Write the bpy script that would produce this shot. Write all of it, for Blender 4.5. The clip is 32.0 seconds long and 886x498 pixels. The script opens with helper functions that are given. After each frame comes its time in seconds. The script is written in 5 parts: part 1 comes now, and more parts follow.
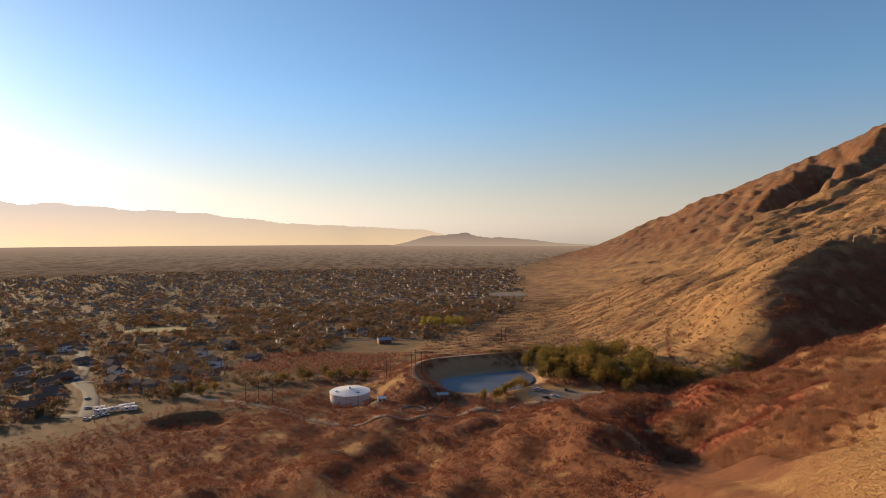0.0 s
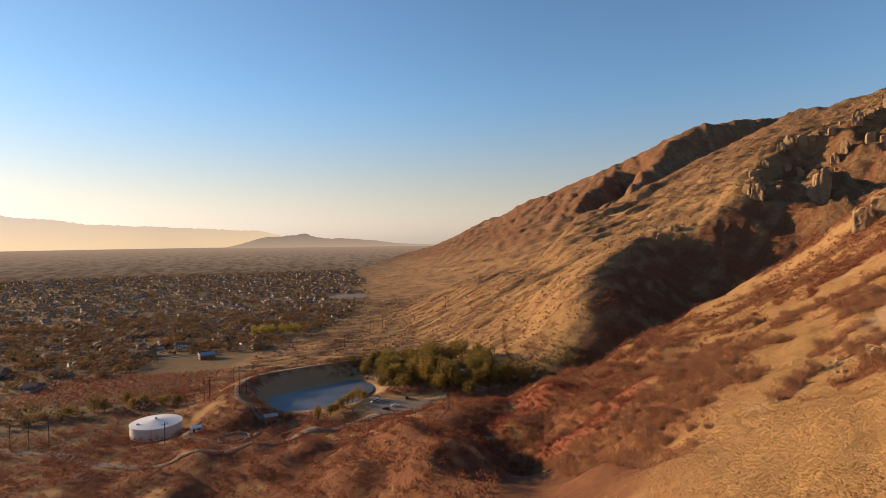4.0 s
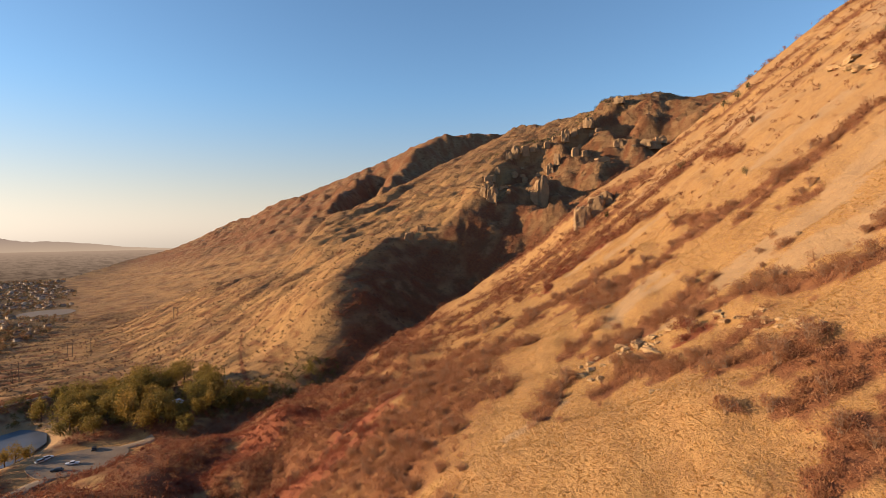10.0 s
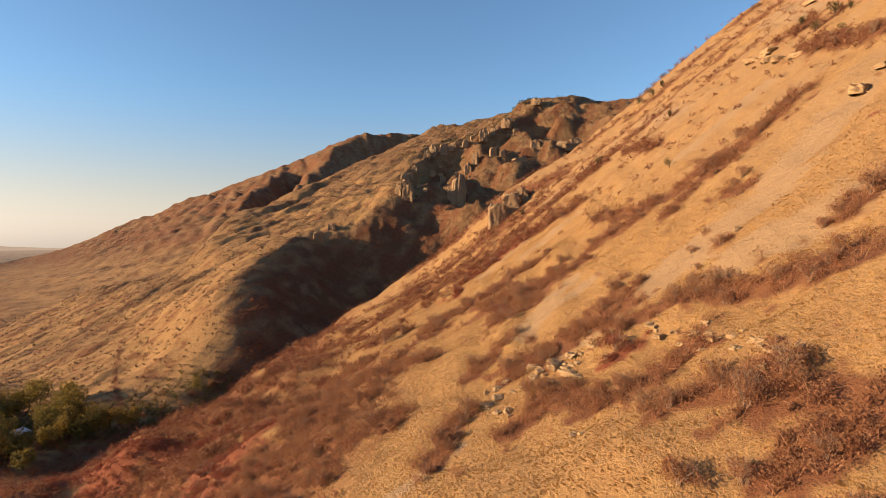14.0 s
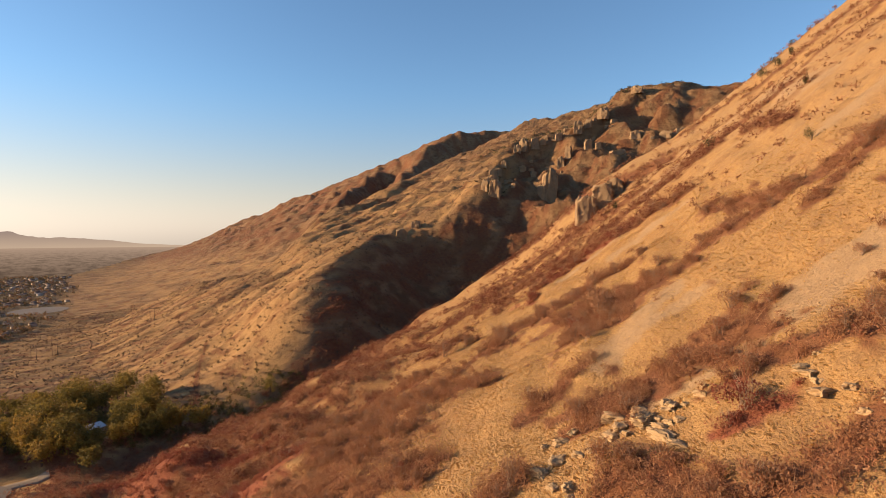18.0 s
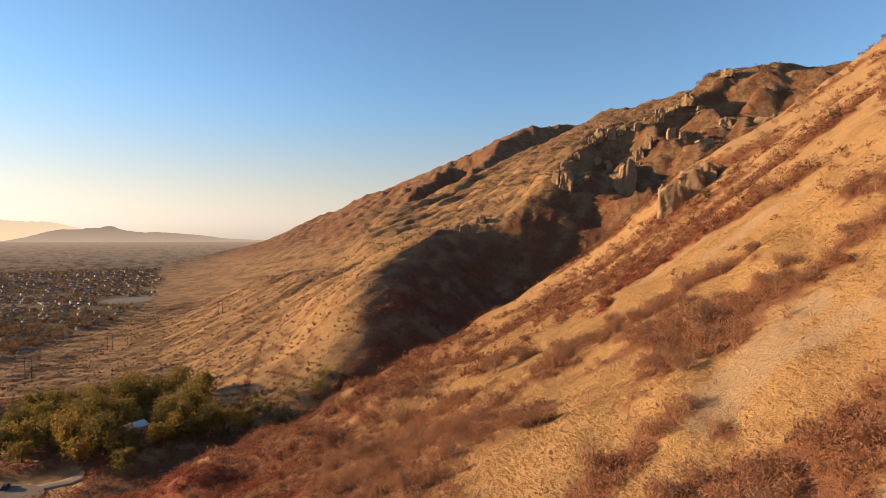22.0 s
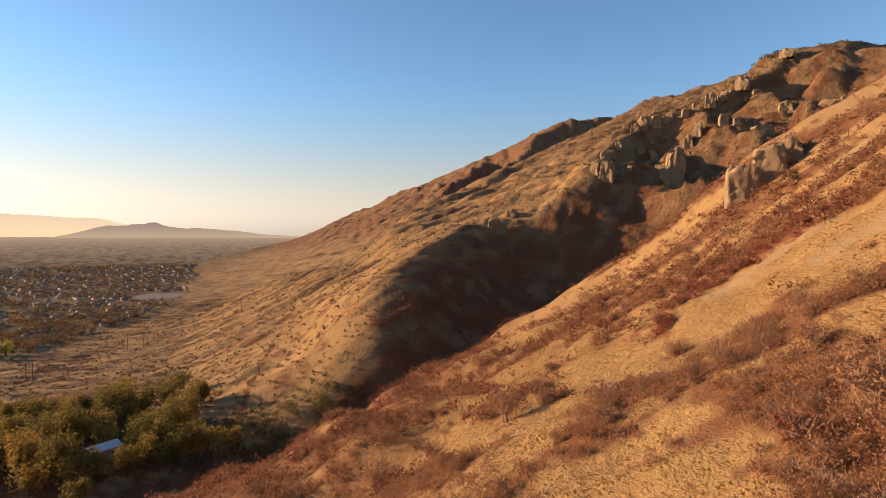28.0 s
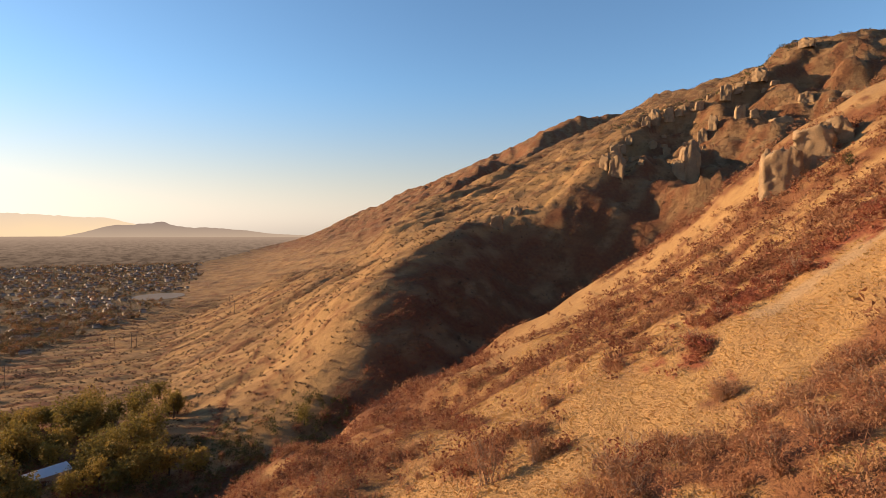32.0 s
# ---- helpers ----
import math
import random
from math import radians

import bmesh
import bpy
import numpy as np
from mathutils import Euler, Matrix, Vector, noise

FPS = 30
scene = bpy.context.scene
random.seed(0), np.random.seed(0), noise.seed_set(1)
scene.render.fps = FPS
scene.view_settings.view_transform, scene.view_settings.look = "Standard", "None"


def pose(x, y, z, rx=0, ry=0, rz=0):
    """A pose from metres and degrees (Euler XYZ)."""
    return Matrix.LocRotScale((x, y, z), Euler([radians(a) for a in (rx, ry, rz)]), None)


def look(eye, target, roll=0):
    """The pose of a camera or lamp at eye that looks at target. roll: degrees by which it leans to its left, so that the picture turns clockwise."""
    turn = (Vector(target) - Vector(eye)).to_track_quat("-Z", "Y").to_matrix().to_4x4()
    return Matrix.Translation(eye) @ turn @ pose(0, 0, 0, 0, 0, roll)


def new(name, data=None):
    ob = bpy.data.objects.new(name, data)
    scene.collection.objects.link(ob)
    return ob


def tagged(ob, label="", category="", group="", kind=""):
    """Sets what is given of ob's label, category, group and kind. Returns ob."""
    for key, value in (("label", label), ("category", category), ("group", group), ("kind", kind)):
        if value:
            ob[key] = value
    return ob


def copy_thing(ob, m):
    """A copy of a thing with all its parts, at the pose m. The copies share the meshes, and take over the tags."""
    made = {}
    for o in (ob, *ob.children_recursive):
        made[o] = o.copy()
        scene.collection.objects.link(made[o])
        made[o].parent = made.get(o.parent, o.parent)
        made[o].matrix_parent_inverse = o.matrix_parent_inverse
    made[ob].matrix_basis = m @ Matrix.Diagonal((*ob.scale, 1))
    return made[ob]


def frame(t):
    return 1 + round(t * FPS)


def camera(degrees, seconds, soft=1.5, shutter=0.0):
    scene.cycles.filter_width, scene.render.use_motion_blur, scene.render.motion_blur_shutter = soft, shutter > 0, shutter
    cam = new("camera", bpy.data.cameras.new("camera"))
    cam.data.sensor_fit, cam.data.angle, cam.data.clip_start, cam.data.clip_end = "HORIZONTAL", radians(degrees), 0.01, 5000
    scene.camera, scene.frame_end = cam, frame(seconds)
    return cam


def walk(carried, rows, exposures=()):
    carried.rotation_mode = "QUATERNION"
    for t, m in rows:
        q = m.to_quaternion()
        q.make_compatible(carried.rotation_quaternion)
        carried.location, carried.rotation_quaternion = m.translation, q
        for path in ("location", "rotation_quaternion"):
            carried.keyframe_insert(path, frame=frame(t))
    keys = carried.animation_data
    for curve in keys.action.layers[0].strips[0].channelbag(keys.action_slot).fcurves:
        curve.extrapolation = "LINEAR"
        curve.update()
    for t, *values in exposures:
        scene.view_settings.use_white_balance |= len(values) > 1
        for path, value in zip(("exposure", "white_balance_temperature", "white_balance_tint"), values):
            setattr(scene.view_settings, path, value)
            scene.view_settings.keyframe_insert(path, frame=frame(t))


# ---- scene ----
import functools

cam = camera(77.25, 32.0, soft=0.6)
# seconds, eye, yaw (to the left), pitch, roll in degrees
PATH = [
    (0, 0, 0, 113, -0.021, -1.514, 0.037),
    (0.5, 0.51, 3.3, 112.9, -1.282, -1.52, 0.003),
    (1, 0.95, 6.69, 112.77, -3.43, -1.54, 0.022),
    (1.5, 1.76, 9.86, 112.69, -5.498, -1.539, -0.107),
    (2, 2.58, 13.02, 112.61, -7.541, -1.509, -0.182),
    (2.5, 3.73, 16.08, 112.66, -9.774, -1.511, -0.268),
    (3, 4.89, 19.13, 112.71, -11.959, -1.51, -0.308),
    (3.5, 5.88, 22.29, 112.78, -14.081, -1.515, -0.389),
    (5.5, 12.34, 34.94, 111.82, -22.534, -1.445, -0.487),
    (6, 14.47, 37.96, 111.64, -24.27, -1.446, -0.507),
    (6.5, 16.72, 40.96, 111.4, -26.165, -1.439, -0.526),
    (7, 18.97, 43.96, 111.16, -28.21, -1.43, -0.55),
    (7.5, 21.36, 46.74, 110.93, -30.272, -1.42, -0.562),
    (8, 23.75, 49.52, 110.7, -32.635, -1.423, -0.546),
    (8.5, 26.47, 52.08, 110.44, -34.779, -1.438, -0.511),
    (9, 29.2, 54.63, 110.19, -36.819, -1.454, -0.49),
    (9.5, 32.08, 56.98, 109.94, -38.862, -1.45, -0.491),
    (10, 34.96, 59.33, 109.69, -41.15, -1.438, -0.446),
    (10.5, 37.93, 61.44, 109.44, -43.355, -1.428, -0.399),
    (11, 40.9, 63.54, 109.19, -45.439, -1.426, -0.345),
    (11.5, 43.96, 65.43, 109.04, -47.46, -1.412, -0.345),
    (12, 47.02, 67.32, 108.89, -48.426, -1.397, -0.31),
    (12.5, 50.24, 68.96, 108.76, -48.832, -1.411, -0.274),
    (13, 53.46, 70.6, 108.62, -49.049, -1.401, -0.222),
    (13.5, 56.68, 72.12, 108.44, -49.183, -1.382, -0.175),
    (14, 59.91, 73.63, 108.26, -49.218, -1.362, -0.101),
    (14.5, 63.15, 75.28, 108.06, -48.937, -1.311, -0.077),
    (16.5, 76.94, 81.19, 107.82, -43.534, -1.403, -0.16),
    (17, 80.19, 82.9, 107.7, -40.925, -1.435, -0.043),
    (17.5, 83.37, 84.9, 107.49, -40.379, -1.459, 0.002),
    (18, 86.54, 86.9, 107.29, -39.432, -1.478, 0.022),
    (18.5, 89.75, 89.12, 107.05, -36.897, -1.49, 0.113),
    (19, 92.96, 91.34, 106.81, -35.711, -1.51, 0.168),
    (19.5, 95.95, 93.67, 106.64, -34.913, -1.565, 0.199),
    (20, 98.95, 95.99, 106.47, -34.048, -1.621, 0.228),
    (20.5, 101.68, 98.34, 106.27, -33.175, -1.649, 0.287),
    (21, 104.42, 100.69, 106.06, -32.567, -1.688, 0.304),
    (21.5, 106.77, 103, 105.97, -32.269, -1.759, 0.332),
    (22, 109.12, 105.32, 105.88, -31.983, -1.813, 0.368),
    (22.5, 111.72, 107.86, 105.78, -31.769, -1.833, 0.429),
    (23, 114.32, 110.4, 105.68, -31.575, -1.894, 0.437),
    (23.5, 116.79, 113.01, 105.47, -31.414, -1.918, 0.441),
    (24, 119.26, 115.62, 105.27, -31.286, -1.944, 0.421),
    (24.5, 121.7, 118.21, 105.22, -30.008, -2.013, 0.413),
    (25, 124.13, 120.81, 105.18, -29.232, -2.058, 0.418),
    (25.5, 126.49, 123.34, 105.06, -28.952, -2.074, 0.48),
    (27.5, 135.58, 133.02, 104.77, -28.264, -2.152, 0.474),
    (28, 137.57, 135.33, 104.77, -28.187, -2.202, 0.407),
    (28.5, 139.7, 137.84, 104.63, -28.101, -2.201, 0.383),
    (29, 141.83, 140.35, 104.49, -28.006, -2.228, 0.367),
    (29.5, 144.06, 142.71, 104.38, -27.905, -2.237, 0.338),
    (30, 146.29, 145.07, 104.27, -27.816, -2.261, 0.289),
    (30.5, 148.71, 147.64, 104.11, -27.697, -2.267, 0.29),
    (31, 151.13, 150.22, 103.94, -27.568, -2.247, 0.332),
    (31.5, 153.57, 152.78, 103.94, -27.439, -2.264, 0.339),
    (32, 156.02, 155.34, 103.93, -27.339, -2.301, 0.342),
]
walk(cam, [(t, pose(x, y, z, 90 + pitch, 0, yaw) @ pose(0, 0, 0, 0, 0, roll)) for t, x, y, z, yaw, pitch, roll in PATH],
     [(0, 0.50), (5, 0.62), (10, 0.85), (20, 0.85), (32, 0.85)])

# ---- light ----
SUN_LEFT, SUN_HIGH = 49.0, 10.5  # degrees to the left of the first heading, and above the skyline
world = bpy.data.worlds.new("sky")
scene.world = world
world.use_nodes = True
wn = world.node_tree
sky = wn.nodes.new("ShaderNodeTexSky")
sky.sky_type, sky.sun_disc = "NISHITA", False
sky.sun_elevation, sky.sun_rotation = radians(SUN_HIGH), radians(-SUN_LEFT)
sky.altitude, sky.air_density, sky.dust_density, sky.ozone_density = 1400, 1.1, 0.45, 3.0
# Dust over the valley warms the lowest degrees of the sky.
way, axis, low = wn.nodes.new("ShaderNodeTexCoord"), wn.nodes.new("ShaderNodeSeparateXYZ"), wn.nodes.new("ShaderNodeMapRange")
low.interpolation_type = "SMOOTHSTEP"
low.inputs["From Min"].default_value, low.inputs["From Max"].default_value, low.inputs["To Min"].default_value, low.inputs["To Max"].default_value = -0.02, 0.26, 0.95, 0.0
grey, dusty, air = wn.nodes.new("ShaderNodeRGBToBW"), wn.nodes.new("ShaderNodeMix"), wn.nodes.new("ShaderNodeMix")
dusty.data_type, dusty.blend_type, air.data_type = "RGBA", "MULTIPLY", "RGBA"
dusty.inputs["Factor"].default_value, dusty.inputs["B"].default_value = 1.0, (0.87, 0.725, 0.60, 1)
wn.links.new(way.outputs["Generated"], axis.inputs[0]), wn.links.new(axis.outputs["Z"], low.inputs["Value"])
wn.links.new(sky.outputs[0], grey.inputs[0]), wn.links.new(grey.outputs[0], dusty.inputs["A"])
wn.links.new(low.outputs[0], air.inputs["Factor"]), wn.links.new(sky.outputs[0], air.inputs["A"]), wn.links.new(dusty.outputs["Result"], air.inputs["B"])
wn.links.new(air.outputs["Result"], wn.nodes["Background"].inputs[0])
wn.nodes["Background"].inputs[1].default_value = 0.125
sun = new("sun", bpy.data.lights.new("sun", "SUN"))
sun.data.energy, sun.data.angle, sun.data.color = 5.6, radians(0.6), (1.0, 0.71, 0.425)
sun.matrix_basis = look((-math.sin(radians(SUN_LEFT)) * math.cos(radians(SUN_HIGH)), math.cos(radians(SUN_LEFT)) * math.cos(radians(SUN_HIGH)), math.sin(radians(SUN_HIGH))), (0, 0, 0))


# ---- the lie of the land ----
# All heights in metres above the foot of the water tank. Plans: +y is the first view's heading, +x its right hand.


@functools.lru_cache(None)
def sines(seed, waves):
    g = np.random.default_rng(seed)
    a, p, k = g.uniform(0, 6.2832, waves), g.uniform(0, 6.2832, waves), 6.2832 * g.uniform(0.6, 1.7, waves)
    return list(zip((k * np.cos(a)).tolist(), (k * np.sin(a)).tolist(), p.tolist()))


def wave(x, y, seed, waves=9):
    """Smooth pseudo-random relief between about -1 and 1 with a wavelength of one metre, from turned sines."""
    return sum(np.sin(x * a + y * b + p) for a, b, p in sines(seed, waves)) / math.sqrt(waves * 1.1)


def soft(x, r):
    """A ramp: 0 below, x above, rounded over about r metres."""
    return 0.5 * (x + np.sqrt(x * x + r * r))


def smax(a, b, r):
    return 0.5 * (a + b + np.sqrt((a - b) ** 2 + r * r))


def smin(a, b, r):
    return 0.5 * (a + b - np.sqrt((a - b) ** 2 + r * r))


def bump(t):
    t = np.clip(t, 0, 1)
    return t * t * (3 - 2 * t)


def off_line(x, y, pts):
    """Signed distance from a polyline (positive on its left) and the fraction of its points passed."""
    best, side, where = np.full(np.shape(x), 1e9), np.zeros(np.shape(x)), np.zeros(np.shape(x))
    for i in range(len(pts) - 1):
        (ax, ay), (bx, by) = pts[i][:2], pts[i + 1][:2]
        dx, dy = bx - ax, by - ay
        q = dx * dx + dy * dy
        t = ((x - ax) * dx + (y - ay) * dy) / q
        lo = -1e9 if i == 0 else 0
        hi = 1e9 if i == len(pts) - 2 else 1
        tc = np.clip(t, lo, hi)
        d = np.hypot(x - ax - tc * dx, y - ay - tc * dy)
        near = d < best
        s = np.sign(dx * (y - ay) - dy * (x - ax))
        best = np.where(near, d, best)
        side = np.where(near, s, side)
        where = np.where(near, i + np.clip(tc, 0, 1), where)
    return best * side, where


SLOPE_U = [-700, -430, -297, -235, -176, -104, -48, -8, 28, 55, 142, 230, 420, 900]
SLOPE_Z = [-36, -14, 0, 7, 14, 27, 49, 69, 87, 107, 180, 250, 350, 580]
RIM = [(60, 322), (130, 296), (182, 290), (232, 330), (284, 346), (326, 330), (346, 296), (352, 266), (366, 242), (396, 220), (432, 192), (474, 158), (505, 60), (515, -200)]
CREST_A = [(170, 392), (196, 406), (222, 428), (252, 458), (290, 493), (341, 521), (383, 538), (427, 542), (480, 532), (516, 520), (548, 556), (594, 603), (650, 636), (700, 640), (757, 593), (798, 578), (860, 560), (960, 520), (1150, 500), (1500, 480)]
TOWN_EDGE = [(-60, 470), (-30, 560), (-9, 643), (60, 824), (125, 1030), (180, 1241), (240, 1480), (270, 1700), (250, 2000), (300, 2300), (600, 3080), (1200, 4500)]
CREST_B = [(1700, 900), (1300, 1130), (1072, 1150), (809, 1146), (645, 1030), (522, 891), (414, 760), (340, 690), (250, 620)]
# The mountain's skyline: plan and height.
CREST_M = [(2700, 1500, 600), (2300, 1900, 640), (2050, 2150, 628), (1900, 2290, 604), (1790, 2420, 556), (1642, 2629, 455), (1568, 2832, 382), (1534, 3054, 308), (1510, 3240, 238), (1420, 3440, 216), (1370, 3560, 196), (1240, 3700, 70), (1050, 3900, -20)]


def valley(x, y):
    d = np.hypot(x, y)
    # The plain falls away from the bench, then lifts so gently that it closes at the skyline.
    z = np.interp(d, [0, 380, 700, 1100, 1500, 2200, 3200, 4200, 4950, 6000], [2, 0, -14, -30, -39, -33, -14, 6, 22, 40])
    west = np.clip(-x - 100, 0, 500)
    return z - 0.028 * west * bump((1400 - d) / 1000)


def hillside(x, y):
    """The near slope: its height follows one profile, square to the contour."""
    u = 0.73 * x - 0.68 * y
    v = 0.68 * x + 0.73 * y
    z = np.interp(u + 0 * v, SLOPE_U, SLOPE_Z)
    z = (z + np.interp(u - 14, SLOPE_U, SLOPE_Z) + np.interp(u + 14, SLOPE_U, SLOPE_Z)) / 3
    hum = bump((u + 330) / 160) * bump((10 - u) / 60)
    z = z + hum * (3.5 * wave(x / 95, y / 95, 3) + 2.0 * wave(x / 33, y / 33, 4))
    # A scrubby mound below the camera's start, and the hollow in its lee.
    z = z + 13 * np.exp(-(((x - 55) / 20) ** 2) - ((y - 236) / 40) ** 2) - 12 * np.exp(-(((x - 92) / 24) ** 2) - ((y - 202) / 38) ** 2)
    up = bump((u + 30) / 60)
    z = z + up * (1.6 * wave(v / 46 + u / 400, u / 300, 5) + 0.5 * wave(x / 14, y / 14, 6))
    # The rocky rib that carries the rim rock.
    z = z + 12 * np.exp(-(((x - 330) / 40) ** 2) - ((y - 262) / 34) ** 2)
    d, _ = off_line(x, y, RIM)
    z = z + 6.5 * np.exp(-(((d + 4) / 26) ** 2)) * bump((u + 30) / 50)
    return z - 0.74 * soft(d - 4, 6)


def north_spur(x, y):
    flank = 0.453 * x - 0.073 * y - 32
    flank = smax(flank, 0.12 * (x - 60) - 14 - 0.026 * (y - 400), 8)
    da, _ = off_line(x, y, CREST_A)
    db, _ = off_line(x, y, CREST_B)
    south = soft(-da - 3, 6)
    # The nose of the spur stands proud of its flank.
    nose = 19 * np.exp(-((da / 55) ** 2)) * bump((x - 200) / 70) * bump((450 - x) / 110)
    g = bump((x - 250) / 300)
    low = bump((x - 110) / 200)
    gully = 5 * g * wave(x / 260, y / 120, 8) + low * bump((da + 4) / 30) * (1.8 * wave(x / 150, y / 50, 9) + 0.8 * wave(x / 60, y / 24, 13)) + 0.5 * wave(x / 30, y / 18, 14)
    gully = gully + bump((x - 330) / 200) * (2.6 * (0.5 - np.abs(np.clip(wave(x / 190, y / 70, 51), -1, 1))) + 1.2 * wave(x / 62, y / 48, 52))
    # Above the canyon the spur breaks off in a cliff, and a bowl of scree and ribs leans against it.
    bowl = bump((x - 470) / 70)
    lip = (21 + 8 * wave(x / 60, y / 60, 10)) * (1 - 0.85 * bump((x - 830) / 60))
    ribs = 0.5 - np.sqrt(np.abs(np.clip(wave((x + 0.5 * y) / 105, (y - x) / 420, 17) * 0.9, -1, 1)))
    shelf = lip * bump(south / 7) + 0.27 * south + 0.75 * soft(south - 95, 20) - bump(south / 50) * (13 * ribs + 2.5 * wave(x / 38, y / 60, 15) + 1.2 * wave(x / 15, y / 22, 20))
    cut = (1 - bowl) * (0.95 * soft(-da - 4, 14 + 22 * bump((300 - x) / 100)) - (2.5 * wave(x / 45, y / 90, 15) + 5 * wave(x / 120, y / 300, 10)) * bump(south / 40)) + bowl * shelf
    # The flank bends down towards the next canyon behind its far crest.
    flank = flank - 0.24 * soft(y - 910, 40) + 16 * np.exp(-((db / 60) ** 2)) * bump((x - 330) / 70) * bump((560 - x) / 90)
    z = smin(flank + nose, 356 - 0.03 * soft(x - 1000, 80), 16) + 13 * np.exp(-(((x - 885) / 45) ** 2) - ((y - 590) / 50) ** 2)
    z = z + gully - cut - 0.7 * soft(-db - 6, 14) * bump((x - 300) / 130)
    # Beds of harder rock step out along the contours.
    bed = z / 9.5 + 0.5 * wave(x / 240, y / 240, 26)
    return z + g * (1.1 * np.sin(6.2832 * bed) * np.clip(0.5 + 0.9 * wave(x / 75, y / 75, 30), 0, 1.3) + 0.5 * wave(x / 11, y / 11, 31))


# Two ribs of the mountain, each with a shaded wall on its far side from the sun.
RIBS_M = [[(780, 1450), (863, 1549), (1032, 1744), (1312, 2040), (1400, 2130)], [(1090, 1560), (1250, 1710), (1490, 1930), (1730, 2090), (1950, 2110)]]


def far_mountain(x, y):
    d, w = off_line(x, y, CREST_M)
    top = np.interp(w, np.arange(len(CREST_M)), [p[2] for p in CREST_M])
    top = 1.015 * top - 9 + 8 * wave(w / 0.9, 0 * w, 12)
    flank = 0.49 * soft(x - 375 - 0.21 * soft(y - 1500, 200), 240) - 64
    g = bump((flank + 40) / 200)
    bend = 14 * wave(x / 190, y / 190, 32)
    # The first wall ends at the foot of the second rib; the second falls into the canyon behind the spur.
    e, k = off_line(x + bend, y, RIBS_M[0])
    wall = soft(-e, 12)
    flank = flank + bump(k / 1.2) * bump((4.02 - k) / 1.2) * (10 * np.exp(-((e / 60) ** 2)) - 95 * bump(wall / 85) * (1 - 0.7 * bump((wall - 85) / 85)) * (wall < 330))
    e, _ = off_line(x + bend, y, RIBS_M[1])
    flank = flank + 10 * np.exp(-((e / 60) ** 2)) * g - 0.95 * soft(-e - 4, 12)
    rough = g * (7 * wave(x / 300, y / 300, 16) + 6 * (0.4 - np.abs(np.clip(wave(x / 260, y / 150, 11), -1, 1))) + 6 * wave(x / 110, y / 90, 19) + 3 * wave(x / 45, y / 45, 33))
    return smin(flank + rough, top, 8) - 0.8 * soft(-d - 20, 40)


def fan(x, y):
    """The gravel fan at the canyon's mouth."""
    return 15.5 - 0.085 * np.hypot(x - 112, y - 372)


DAM = [(92, 472), (66, 463), (26, 449), (-8, 436), (-18, 424), (-22, 408), (-20, 380), (-11, 358), (4, 346)]


def ground(x, y):
    x, y = np.asarray(x, float), np.asarray(y, float)
    z = smax(valley(x, y), hillside(x, y), 5)
    z = smax(z, fan(x, y), 3)
    z = smax(z, north_spur(x, y), 5)
    z = smax(z, far_mountain(x, y), 8)
    # Low hummocks over the bench and the foot of the range.
    town, _ = off_line(x, y, TOWN_EDGE)
    away = bump((y - 430) / 60) * bump((5 - town) / 20)
    z = z + away * (0.9 * wave(x / 60, y / 30, 18) + 0.6 * wave(x / 26, y / 11, 19))
    # The reservoir's embankment, with its basin on the uphill side.
    d, w = off_line(x, y, DAM)
    ends = bump(w / 0.8) * bump((8 - w) / 0.8)
    near = bump((75 - np.abs(d)) / 10) * bump((145 - np.hypot(x - 35, y - 405)) / 20)
    crest = 15.0 - 0.45 * soft(np.abs(d) - 3.0, 2) * near
    z = np.where(near > 0, smax(z, np.where(near * ends > 0, crest, -99) - 30 * (1 - ends) - 30 * (1 - near), 0.5), z)
    along, across = 0.91 * (x - 34) + 0.41 * (y - 402), -0.41 * (x - 34) + 0.91 * (y - 402)
    inside = bump((d - 2) / 16) * bump((1 - np.hypot(along / 45, across / 42)) * 3.2)
    z = z - inside * np.maximum(z - 6.0, 0)
    # An empty round basin below the town, and the levelled yards.
    r = np.hypot((x + 152), (y - 331) * 1.25)
    z = np.where(r < 26, z - 5.0 * bump((25 - r) / 7), z)
    for px, py, pz, rad in YARDS:
        k = bump((rad + 9 - np.hypot(x - px, y - py)) / 9)
        z = z * (1 - k) + pz * k
    return z


YARDS = [(-62.5, 371, 1.0, 18), (-18, 333, 7.0, 9), (0, 348, 8.0, 6), (70, 346, 11.5, 20), (90, 350, 11.5, 10)]

# ---- materials ----
def material(name, rough=0.9, spec=0.2):
    m = bpy.data.materials.new(name)
    m.use_nodes = True
    b = m.node_tree.nodes["Principled BSDF"]
    b.inputs["Roughness"].default_value, b.inputs["Specular IOR Level"].default_value = rough, spec
    return m, m.node_tree, b


def plug(t, value, socket):
    if isinstance(value, bpy.types.NodeSocket):
        t.links.new(value, socket)
    elif isinstance(value, tuple) and len(value) == 3:
        socket.default_value = (*value, 1)
    else:
        socket.default_value = value


def place(t):
    return t.nodes.new("ShaderNodeNewGeometry").outputs["Position"]


def turned(t, sx, sy, sz, rz=0.0):
    """World position, turned and scaled."""
    n = t.nodes.new("ShaderNodeMapping")
    n.inputs["Scale"].default_value, n.inputs["Rotation"].default_value = (sx, sy, sz), (0, 0, rz)
    t.links.new(place(t), n.inputs["Vector"])
    return n.outputs[0]


